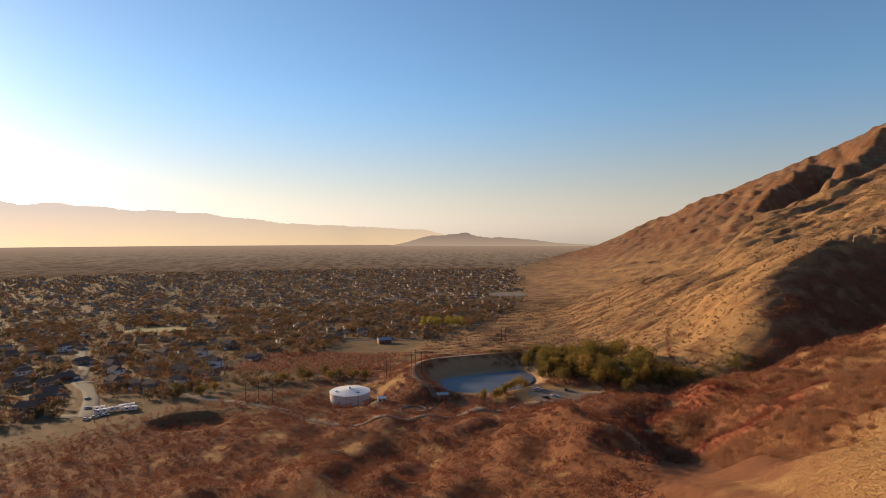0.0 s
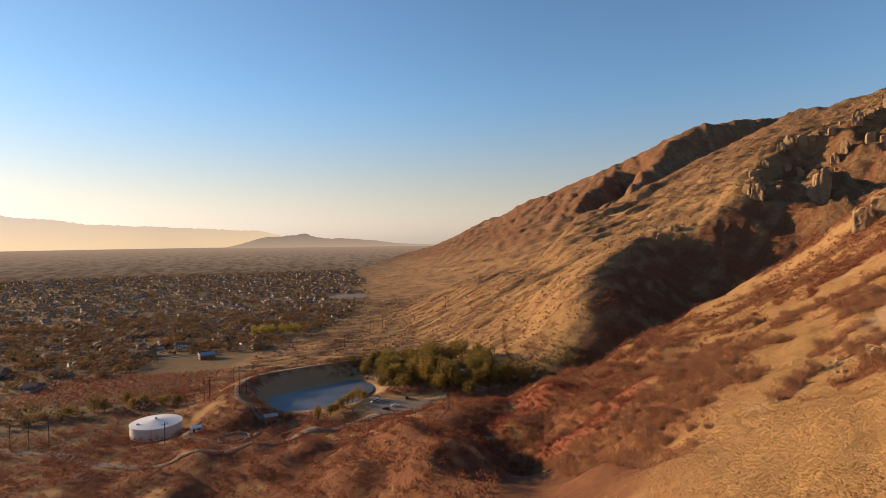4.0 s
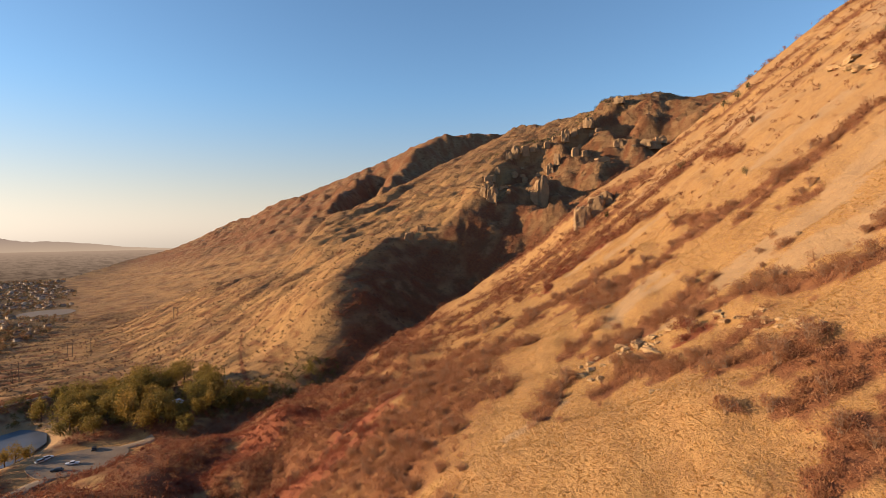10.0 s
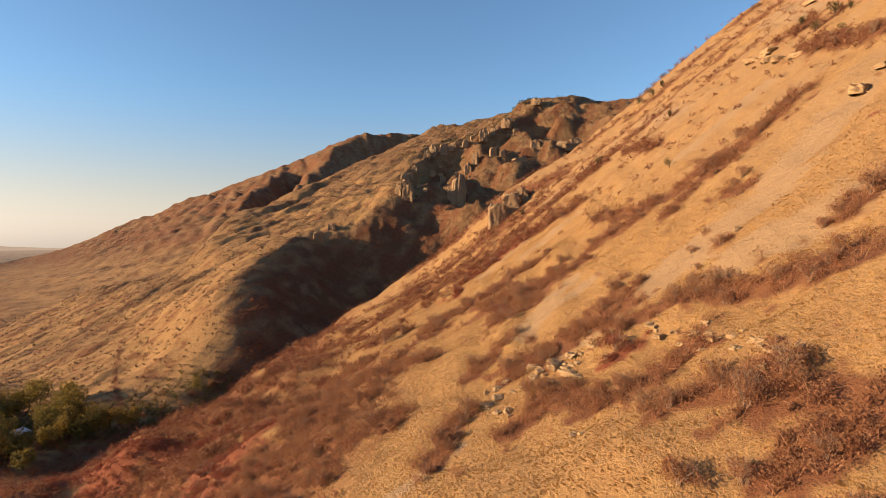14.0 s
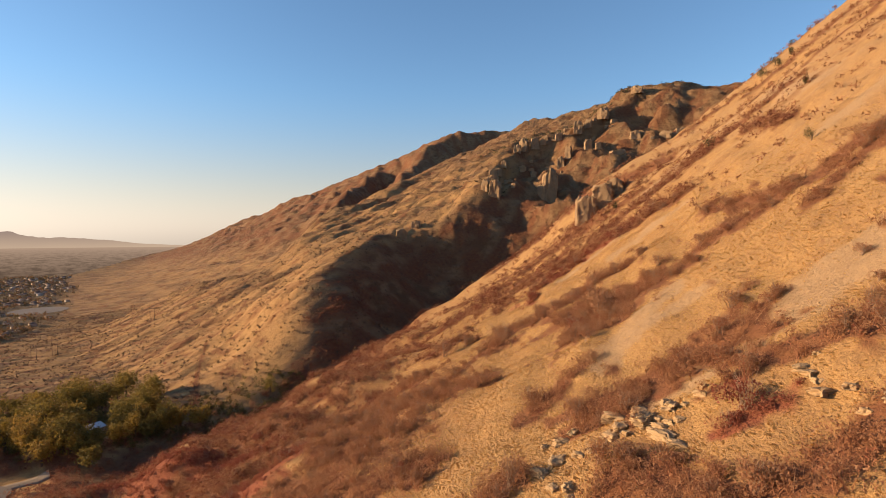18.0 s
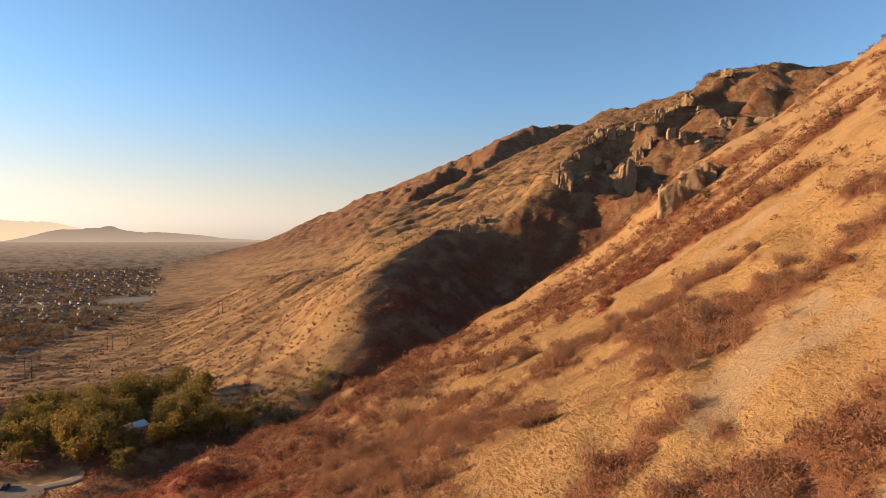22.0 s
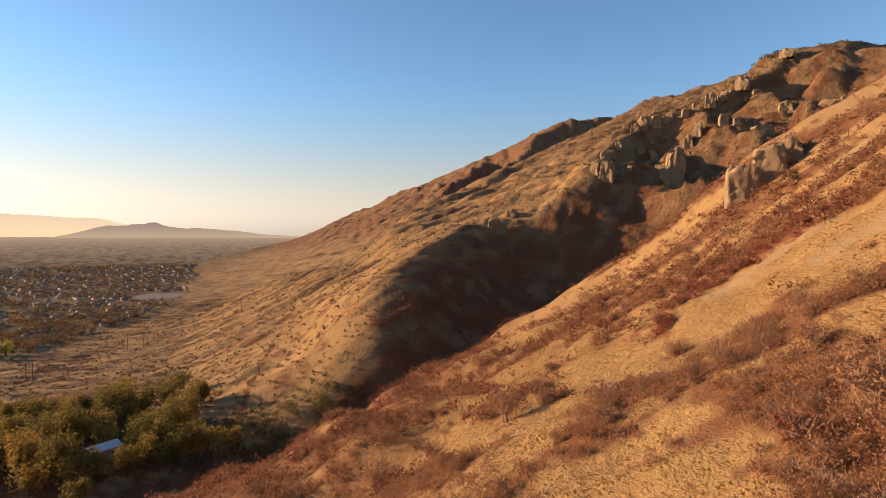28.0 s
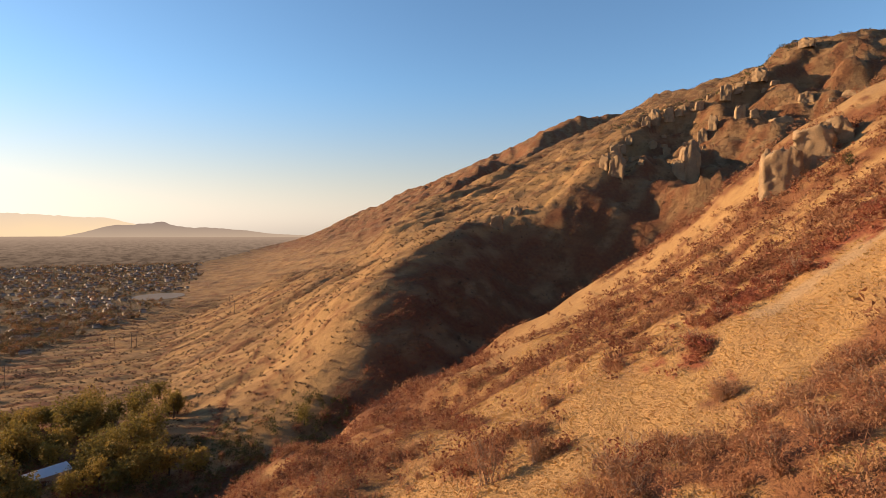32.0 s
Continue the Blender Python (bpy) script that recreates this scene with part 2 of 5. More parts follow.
def noisy(t, scale, detail=4.0, rough=0.55, vector=None, lo=0.3, hi=0.7):
    n = t.nodes.new("ShaderNodeTexNoise")
    n.inputs["Scale"].default_value, n.inputs["Detail"].default_value, n.inputs["Roughness"].default_value = scale, detail, rough
    t.links.new(vector or place(t), n.inputs["Vector"])
    r = t.nodes.new("ShaderNodeMapRange")
    r.inputs["From Min"].default_value, r.inputs["From Max"].default_value = lo, hi
    t.links.new(n.outputs["Fac"], r.inputs["Value"])
    return r.outputs[0]


def cells(t, scale, vector=None, random_value=False):
    n = t.nodes.new("ShaderNodeTexVoronoi")
    n.inputs["Scale"].default_value = scale
    t.links.new(vector or place(t), n.inputs["Vector"])
    return n.outputs["Color" if random_value else "Distance"]


def mix(t, f, a, b, how="MIX"):
    n = t.nodes.new("ShaderNodeMix")
    n.data_type, n.blend_type = "RGBA", how
    plug(t, f, n.inputs["Factor"]), plug(t, a, n.inputs["A"]), plug(t, b, n.inputs["B"])
    return n.outputs["Result"]


def maths(t, op, a, b=0.0):
    n = t.nodes.new("ShaderNodeMath")
    n.operation = op
    plug(t, a, n.inputs[0]), plug(t, b, n.inputs[1])
    return n.outputs[0]


def ramp(t, f, *stops):
    n = t.nodes.new("ShaderNodeValToRGB")
    while len(n.color_ramp.elements) < len(stops):
        n.color_ramp.elements.new(1.0)
    for e, (p, c) in zip(n.color_ramp.elements, stops):
        e.position, e.color = p, (*c, 1)
    t.links.new(f, n.inputs[0])
    return n.outputs[0]


def relief(t, b, height, strength, depth):
    n = t.nodes.new("ShaderNodeBump")
    n.inputs["Strength"].default_value, n.inputs["Distance"].default_value = strength, depth
    t.links.new(height, n.inputs["Height"]), t.links.new(n.outputs[0], b.inputs["Normal"])


def named(t, name):
    n = t.nodes.new("ShaderNodeAttribute")
    n.attribute_name = name
    return n.outputs["Fac"]


def worn(name, colour, other, scale=1.5, rough=0.8, metal=0.0, bump_depth=0.01):
    """Two tones in large stains and fine grain."""
    m, t, b = material(name, rough)
    f = maths(t, "ADD", maths(t, "MULTIPLY", noisy(t, scale * 0.3), 0.6), maths(t, "MULTIPLY", noisy(t, scale * 4), 0.4))
    plug(t, mix(t, f, colour, other), b.inputs["Base Color"])
    b.inputs["Metallic"].default_value = metal
    relief(t, b, noisy(t, scale * 8), 0.4, bump_depth)
    return m


def leafy(name, *stops, rough=0.75, thin_share=0.35):
    """Foliage: each leaf its own tone, each plant its own hue through the attribute tone."""
    m, t, b = material(name, rough)
    leaf = t.nodes.new("ShaderNodeNewGeometry").outputs["Random Per Island"]
    who = t.nodes.new("ShaderNodeObjectInfo").outputs["Random"]
    f = maths(t, "ADD", maths(t, "MULTIPLY", leaf, 0.30), maths(t, "MULTIPLY", maths(t, "FRACT", maths(t, "ADD", named(t, "tone"), who)), 0.70))
    c = ramp(t, f, *stops)
    plug(t, c, b.inputs["Base Color"])
    # Thin leaves let part of the low sun through.
    thin, both = t.nodes.new("ShaderNodeBsdfTranslucent"), t.nodes.new("ShaderNodeMixShader")
    plug(t, c, thin.inputs["Color"])
    both.inputs[0].default_value = thin_share
    t.links.new(b.outputs[0], both.inputs[1]), t.links.new(thin.outputs[0], both.inputs[2])
    t.links.new(both.outputs[0], t.nodes["Material Output"].inputs["Surface"])
    return m


def land_material():
    m, t, b = material("dry_slope", 0.95, 0.1)
    down = turned(t, 0.35, 1.0, 1.0, radians(43))
    big, mid = noisy(t, 0.03, 5), noisy(t, 0.21, 6, vector=down)
    tuft, grain = cells(t, 2.4), noisy(t, 3.2, 5, 0.7)
    grass = mix(t, mid, (0.48, 0.285, 0.108), (0.33, 0.185, 0.078))
    grass = mix(t, maths(t, "MULTIPLY", big, 0.45), grass, (0.36, 0.20, 0.09))
    grass = mix(t, maths(t, "MULTIPLY", maths(t, "SUBTRACT", 1.0, maths(t, "MINIMUM", maths(t, "MULTIPLY", tuft, 2.2), 1.0)), 0.5), grass, (0.58, 0.37, 0.14))
    grass = mix(t, maths(t, "MULTIPLY", grain, 0.55), grass, (0.23, 0.125, 0.055))
    grass = mix(t, maths(t, "MULTIPLY", noisy(t, 0.9, 5, 0.7, down, 0.5, 0.68), 0.5), grass, (0.20, 0.105, 0.05))
    gravel = mix(t, noisy(t, 5.0, 6, 0.75), (0.40, 0.255, 0.135), (0.27, 0.168, 0.088))
    gravel = mix(t, maths(t, "MULTIPLY", noisy(t, 0.3, 4, vector=down), 0.5), gravel, (0.42, 0.27, 0.14))
    gravel = mix(t, maths(t, "MULTIPLY", noisy(t, 1.6, 5, 0.75, lo=0.5, hi=0.7), 0.35), gravel, (0.20, 0.13, 0.075))
    soil = mix(t, grain, (0.195, 0.078, 0.04), (0.115, 0.047, 0.027))
    soil = mix(t, maths(t, "MULTIPLY", noisy(t, 0.4, 5), 0.7), soil, (0.24, 0.11, 0.047))
    plain_ground = mix(t, noisy(t, 0.012, 6), (0.15, 0.088, 0.045), (0.21, 0.13, 0.065))
    plain_ground = mix(t, maths(t, "MULTIPLY", noisy(t, 0.09, 4), 0.6), plain_ground, (0.11, 0.08, 0.036))
    # Bedded rock on the steep canyon walls.
    beds = noisy(t, 1.0, 5, vector=turned(t, 0.02, 0.02, 0.35))
    rock = mix(t, beds, (0.26, 0.15, 0.08), (0.14, 0.085, 0.05))
    rock = mix(t, noisy(t, 0.25, 6, 0.7), rock, (0.25, 0.15, 0.075))
    rock = mix(t, noisy(t, 0.055, 5, 0.65, lo=0.48, hi=0.60), rock, (0.12, 0.062, 0.034))
    c = mix(t, named(t, "rock"), grass, rock)
    c = mix(t, named(t, "scree"), c, gravel)
    c = mix(t, named(t, "brush"), c, soil)
    c = mix(t, named(t, "plain"), c, plain_ground)
    c = mix(t, named(t, "red"), c, mix(t, grain, (0.20, 0.05, 0.032), (0.27, 0.11, 0.05)))
    plug(t, c, b.inputs["Base Color"])
    h = maths(t, "ADD", maths(t, "MULTIPLY", tuft, -0.28), maths(t, "ADD", maths(t, "MULTIPLY", grain, 0.5), maths(t, "MULTIPLY", noisy(t, 0.35, 6, 0.65), 1.6)))
    # Ledges and rills on the rocky flanks, coarser than the turf.
    rills = maths(t, "ADD", noisy(t, 1.0, 8, 0.7, turned(t, 0.035, 0.11, 0.09)), maths(t, "MULTIPLY", noisy(t, 0.16, 6, 0.7), 0.7))
    h = maths(t, "ADD", h, maths(t, "MULTIPLY", maths(t, "MULTIPLY", rills, named(t, "rock")), 9.0))
    relief(t, b, h, 0.75, 0.4)
    return m


LAND = land_material()
CRAG = worn("weathered_limestone", (0.36, 0.235, 0.125), (0.21, 0.135, 0.08), 0.6, 0.9, bump_depth=0.25)
PALE_ROCK = worn("pale_ledge_rock", (0.44, 0.30, 0.16), (0.29, 0.185, 0.10), 1.6, 0.95, bump_depth=0.12)
TWIG = worn("bare_twigs", (0.31, 0.20, 0.13), (0.22, 0.14, 0.09), 4)
BARK = worn("bark", (0.13, 0.085, 0.055), (0.07, 0.05, 0.035), 4)
RUST = leafy("rust_brush_leaves", (0.0, (0.13, 0.04, 0.025)), (0.35, (0.18, 0.062, 0.032)), (0.65, (0.215, 0.09, 0.046)), (1.0, (0.19, 0.042, 0.025)), thin_share=0.32)
OAK = leafy("scrub_oak_leaves", (0.0, (0.23, 0.092, 0.044)), (0.35, (0.29, 0.135, 0.066)), (0.65, (0.34, 0.18, 0.095)), (1.0, (0.27, 0.086, 0.044)), thin_share=0.42)
CRIMSON = leafy("crimson_leaves", (0.0, (0.17, 0.038, 0.026)), (0.5, (0.24, 0.075, 0.04)), (1.0, (0.28, 0.12, 0.06)))
GREEN = leafy("autumn_green_leaves", (0.0, (0.10, 0.08, 0.021)), (0.35, (0.18, 0.132, 0.031)), (0.7, (0.29, 0.19, 0.041)), (1.0, (0.38, 0.22, 0.05)), thin_share=0.34)
# Green leaves again, their colour darkened for the shade under the grove.
SHADE_OLIVE = leafy("olive_leaves", (0.0, (0.07, 0.058, 0.018)), (0.6, (0.13, 0.10, 0.028)), (1.0, (0.21, 0.115, 0.04)), thin_share=0.25)
LIME = leafy("lime_gold_leaves", (0.0, (0.26, 0.23, 0.04)), (1.0, (0.42, 0.33, 0.06)))
TOWN = leafy("town_foliage", (0.0, (0.075, 0.055, 0.026)), (0.3, (0.11, 0.078, 0.036)), (0.55, (0.16, 0.094, 0.046)), (0.8, (0.20, 0.088, 0.042)), (1.0, (0.27, 0.165, 0.055)))
DUSK = leafy("dry_shrub_leaves", (0.0, (0.085, 0.05, 0.026)), (0.5, (0.13, 0.078, 0.04)), (1.0, (0.16, 0.075, 0.04)), thin_share=0.15)
JUNIPER = leafy("juniper_green", (0.0, (0.045, 0.05, 0.018)), (1.0, (0.10, 0.085, 0.028)))
STRAW = leafy("straw", (0.0, (0.50, 0.28, 0.085)), (0.5, (0.60, 0.36, 0.12)), (1.0, (0.54, 0.33, 0.12)), thin_share=0.5)
ASPHALT = worn("asphalt", (0.06, 0.057, 0.055), (0.095, 0.085, 0.075), 0.5, 0.9)
GRAVEL = worn("gravel_road", (0.26, 0.19, 0.13), (0.17, 0.125, 0.09), 0.6, 0.95, bump_depth=0.05)
DIRT = worn("dirt_track", (0.17, 0.095, 0.05), (0.24, 0.14, 0.07), 0.6, 0.95, bump_depth=0.05)
CONCRETE = worn("concrete", (0.38, 0.35, 0.31), (0.28, 0.25, 0.22), 0.4, 0.85)
SIDING = worn("pale_siding", (0.46, 0.36, 0.27), (0.36, 0.28, 0.21), 0.3)
WHITE = worn("white_paint", (0.78, 0.77, 0.75), (0.66, 0.64, 0.61), 0.3, 0.6)
STUCCO = worn("tan_stucco", (0.42, 0.32, 0.23), (0.34, 0.26, 0.19), 0.4)
BRICKWORK = worn("brown_brick", (0.24, 0.13, 0.085), (0.18, 0.10, 0.07), 0.6)
SHINGLE = worn("dark_shingles", (0.12, 0.085, 0.065), (0.16, 0.115, 0.09), 0.8, 0.97)
STEEL = worn("grey_steel", (0.42, 0.42, 0.43), (0.30, 0.30, 0.31), 1.0, 0.45, 0.7)
DARK = worn("dark_glass", (0.03, 0.035, 0.04), (0.05, 0.05, 0.055), 0.5, 0.15)
POLE = worn("creosoted_wood", (0.10, 0.065, 0.045), (0.06, 0.042, 0.03), 1.0)
PAINT = worn("silver_car_paint", (0.5, 0.5, 0.5), (0.42, 0.42, 0.42), 0.5, 0.3, 0.4)
BLACK = worn("black_car_paint", (0.03, 0.03, 0.032), (0.04, 0.04, 0.04), 0.5, 0.3)
RUBBER = worn("rubber", (0.02, 0.02, 0.02), (0.03, 0.03, 0.03), 1.0)


def water_material():
    m, t, b = material("pond_water", 0.45, 0.15)
    plug(t, mix(t, noisy(t, 0.05, 4), (0.06, 0.075, 0.10), (0.13, 0.14, 0.16)), b.inputs["Base Color"])
    relief(t, b, noisy(t, 0.7, 4), 0.25, 0.1)
    return m


WATER = water_material()


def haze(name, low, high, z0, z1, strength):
    """Distance across the valley: haze painted as glow, strongest near the plain."""
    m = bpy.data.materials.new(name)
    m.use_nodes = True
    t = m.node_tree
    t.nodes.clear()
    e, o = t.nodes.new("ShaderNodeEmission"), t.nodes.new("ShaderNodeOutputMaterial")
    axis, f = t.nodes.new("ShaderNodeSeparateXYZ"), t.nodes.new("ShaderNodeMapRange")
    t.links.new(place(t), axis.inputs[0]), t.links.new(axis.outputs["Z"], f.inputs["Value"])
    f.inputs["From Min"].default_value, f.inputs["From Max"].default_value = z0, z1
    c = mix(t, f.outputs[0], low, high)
    # The painted glow brightens towards the sun's side.
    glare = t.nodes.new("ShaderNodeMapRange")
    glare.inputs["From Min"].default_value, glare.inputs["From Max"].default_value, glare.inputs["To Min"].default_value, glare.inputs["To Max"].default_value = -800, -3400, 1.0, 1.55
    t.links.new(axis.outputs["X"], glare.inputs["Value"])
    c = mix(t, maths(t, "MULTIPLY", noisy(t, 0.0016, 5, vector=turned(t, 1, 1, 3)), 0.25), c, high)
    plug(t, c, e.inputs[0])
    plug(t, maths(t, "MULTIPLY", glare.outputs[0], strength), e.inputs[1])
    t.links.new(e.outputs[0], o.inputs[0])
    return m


# ---- building blocks ----
def mesh_of(name, co, faces, mats, sides=None, smooth=False, tone=None, slots=None):
    """A mesh from arrays: faces is (n, k) with k corners each."""
    me = bpy.data.meshes.new(name)
    co, faces = np.asarray(co, np.float32), np.asarray(faces, np.int32)
    n, k = faces.shape
    me.vertices.add(len(co))
    me.vertices.foreach_set("co", co.ravel())
    me.loops.add(n * k)
    me.loops.foreach_set("vertex_index", faces.ravel())
    me.polygons.add(n)
    me.polygons.foreach_set("loop_start", np.arange(n, dtype=np.int32) * k)
    if slots is not None:
        me.polygons.foreach_set("material_index", np.asarray(slots, np.int32))
    for m in mats if isinstance(mats, (list, tuple)) else [mats]:
        me.materials.append(m)
    if tone is not None:
        me.attributes.new("tone", "FLOAT", "POINT").data.foreach_set("value", np.asarray(tone, np.float32))
    me.update(calc_edges=True)
    if smooth:
        me.shade_smooth()
    return me


def part(name, bm, mat, parent=None, label="", smooth=False):
    """Links a bmesh as one mesh object under a thing or a part."""
    me = bpy.data.meshes.new(name)
    bm.to_mesh(me)
    bm.free()
    me.materials.append(mat)
    if smooth:
        me.shade_smooth()
    ob = new(name, me)
    ob.parent = parent
    return tagged(ob, label)


def box(sx, sy, sz, x=0.0, y=0.0, z=0.0, bevel=0.0, bm=None):
    """A block standing on z."""
    bm = bm or bmesh.new()
    made = bmesh.ops.create_cube(bm, size=1, matrix=Matrix.Translation((x, y, z + sz / 2)) @ Matrix.Diagonal((sx, sy, sz, 1)))
    if bevel:
        edges = {e for v in made["verts"] for e in v.link_edges}
        bmesh.ops.bevel(bm, geom=list(edges), offset=bevel, segments=2, affect="EDGES", profile=0.6)
    return bm


def rod(a, b, r, r2=None, sides=6, bm=None):
    bm = bm or bmesh.new()
    a, b = Vector(a), Vector(b)
    turn = (b - a).to_track_quat("Z", "Y").to_matrix().to_4x4()
    m = Matrix.Translation((a + b) / 2) @ turn
    bmesh.ops.create_cone(bm, cap_ends=True, segments=sides, radius1=r, radius2=r if r2 is None else r2, depth=(b - a).length, matrix=m)
    return bm


def empty(name, m, label, category, group=""):
    ob = tagged(new(name), label, category, group)
    ob.matrix_basis = m
    return ob


def gz(x, y):
    return float(ground(x, y))


# ---- land cover ----
CONTOUR = radians(43)
TRACKS = [
    [(176, 414), (186, 452), (199, 488), (215, 528), (241, 549), (268, 590)], [(60, 500), (110, 560), (150, 640), (180, 740), (205, 800), (222, 835), (255, 870)],
    [(205, 805), (196, 838), (210, 864), (226, 850), (224, 830), (205, 805)], [(20, 250), (40, 220), (60, 190), (84, 160), (96, 140)], [(-40, 300), (-60, 270), (-70, 240), (-100, 210), (-120, 170)],
]
# Scrub, red leaves and scree on the near slope, as strokes: from x, y to x, y, half width
SCRUB_LOW = [
    (144, 77, 150, 87, 3.2), (150, 87, 155, 102, 2.7), (155, 102, 156, 116, 2.5), (141, 98, 134, 105, 3.4), (125, 86, 125, 96, 3.1), (121, 79, 120, 85, 2.8), (119, 76, 114, 80, 3.3), (138, 116, 130, 121, 2.4), (133, 106, 138, 120, 2.9), (215, 172, 199, 182, 5.9),
    (154, 123, 152, 138, 1.3), (195, 191, 184, 187, 3.6), (168, 175, 156, 228, 4.5), (139, 156, 131, 163, 3.9), (137, 136, 123, 130, 2.4), (141, 185, 131, 188, 4.2), (219, 116, 205, 143, 3.7), (229, 100, 212, 113, 4.4), (194, 102, 196, 107, 1.8), (209, 116, 198, 121, 2.0),
]
SCRUB_MID = [
    (311, 183, 274, 218, 4.4), (337, 223, 321, 310, 4.4), (303, 245, 260, 301, 3.7), (227, 186, 174, 190, 1.9), (163, 80, 161, 81, 2.7), (170, 100, 170, 102, 1.3), (173, 123, 171, 124, 1.6), (309, 109, 310, 113, 5.9), (291, 97, 289, 98, 3.5), (240, 81, 268, 103, 3.3),
    (196, 148, 194, 169, 5.9), (196, 193, 190, 190, 3.6), (171, 123, 169, 126, 1.7), (166, 120, 154, 132, 5.0), (149, 125, 148, 135, 1.8), (259, 177, 257, 209, 3.4), (267, 209, 247, 231, 4.1), (214, 132, 222, 151, 2.6), (273, 151, 298, 172, 2.7), (162, 145, 152, 146, 2.3),
]
SCRUB_HIGH = [
    (210, 244, 210, 261, 3.2), (178, 222, 149, 226, 5.0), (155, 202, 143, 198, 4.6), (167, 182, 160, 185, 2.1), (299, 185, 307, 192, 3.7), (201, 225, 199, 229, 4.6), (203, 196, 201, 197, 2.7), (214, 197, 213, 198, 1.2), (202, 214, 201, 214, 1.2), (214, 227, 213, 227, 1.4),
    (261, 213, 252, 237, 4.5), (304, 243, 272, 281, 5.6), (306, 223, 296, 245, 4.7), (213, 185, 209, 187, 2.7), (207, 178, 199, 185, 2.3), (275, 273, 227, 265, 2.8), (238, 276, 208, 281, 2.0), (234, 229, 229, 229, 2.9), (196, 247, 190, 269, 2.0),
]
RED_PATCH = [
    (261, 202, 241, 215, 4.7), (226, 209, 225, 209, 2.2), (136, 204, 122, 212, 5.0), (136, 256, 113, 285, 5.0), (145, 110, 144, 111, 1.4),
    (123, 193, 103, 212, 5.2), (128, 261, 96, 262, 6.7), (142, 206, 132, 214, 3.0), (142, 239, 123, 276, 4.4), (146, 110, 144, 112, 1.6),
]
SCREE = [
    (207, 86, 188, 96, 5.2), (182, 97, 168, 113, 6.7), (163, 78, 162, 96, 4.9), (169, 114, 166, 121, 4.3), (188, 141, 164, 140, 2.3), (252, 171, 237, 187, 1.7), (186, 141, 169, 142, 3.0),
    (170, 118, 166, 123, 2.7), (158, 114, 149, 125, 1.3), (225, 186, 219, 187, 0.9), (283, 275, 257, 273, 1.7), (180, 134, 167, 142, 2.6), (172, 110, 161, 120, 4.0), (127, 128, 115, 132, 1.3),
]
SCRUB_LAST = [(194, 151, 178, 155, 4.6), (188, 158, 182, 150, 4.0), (180, 209, 155, 243, 4.4), (166, 196, 158, 222, 3.6), (109, 70, 102, 75, 3.8), (198, 164, 189, 163, 3.0), (250, 250, 205, 282, 2.6), (222, 268, 180, 285, 2.4)]
SCREE_HIGH = [(262, 190, 236, 205, 2.2), (300, 150, 330, 175, 6), (330, 105, 380, 130, 9), (255, 110, 235, 130, 3), (330, 190, 300, 215, 3)]


def patches(x, y, rows, fray=0.35):
    """How deep a place lies in any of the strokes; 0 outside."""
    best = np.zeros(np.shape(x))
    edge = 1 + fray * wave(x / 9, y / 9, 21) + 0.6 * fray * wave(x / 3.5, y / 3.5, 34)
    for ax, ay, bx, by, wide in rows:
        dx, dy = bx - ax, by - ay
        t = np.clip(((x - ax) * dx + (y - ay) * dy) / (dx * dx + dy * dy + 0.01), 0, 1)
        best = np.maximum(best, 1.3 - np.hypot(x - ax - t * dx, y - ay - t * dy) / wide * edge)
    return np.clip(best * 2.2, 0, 1)


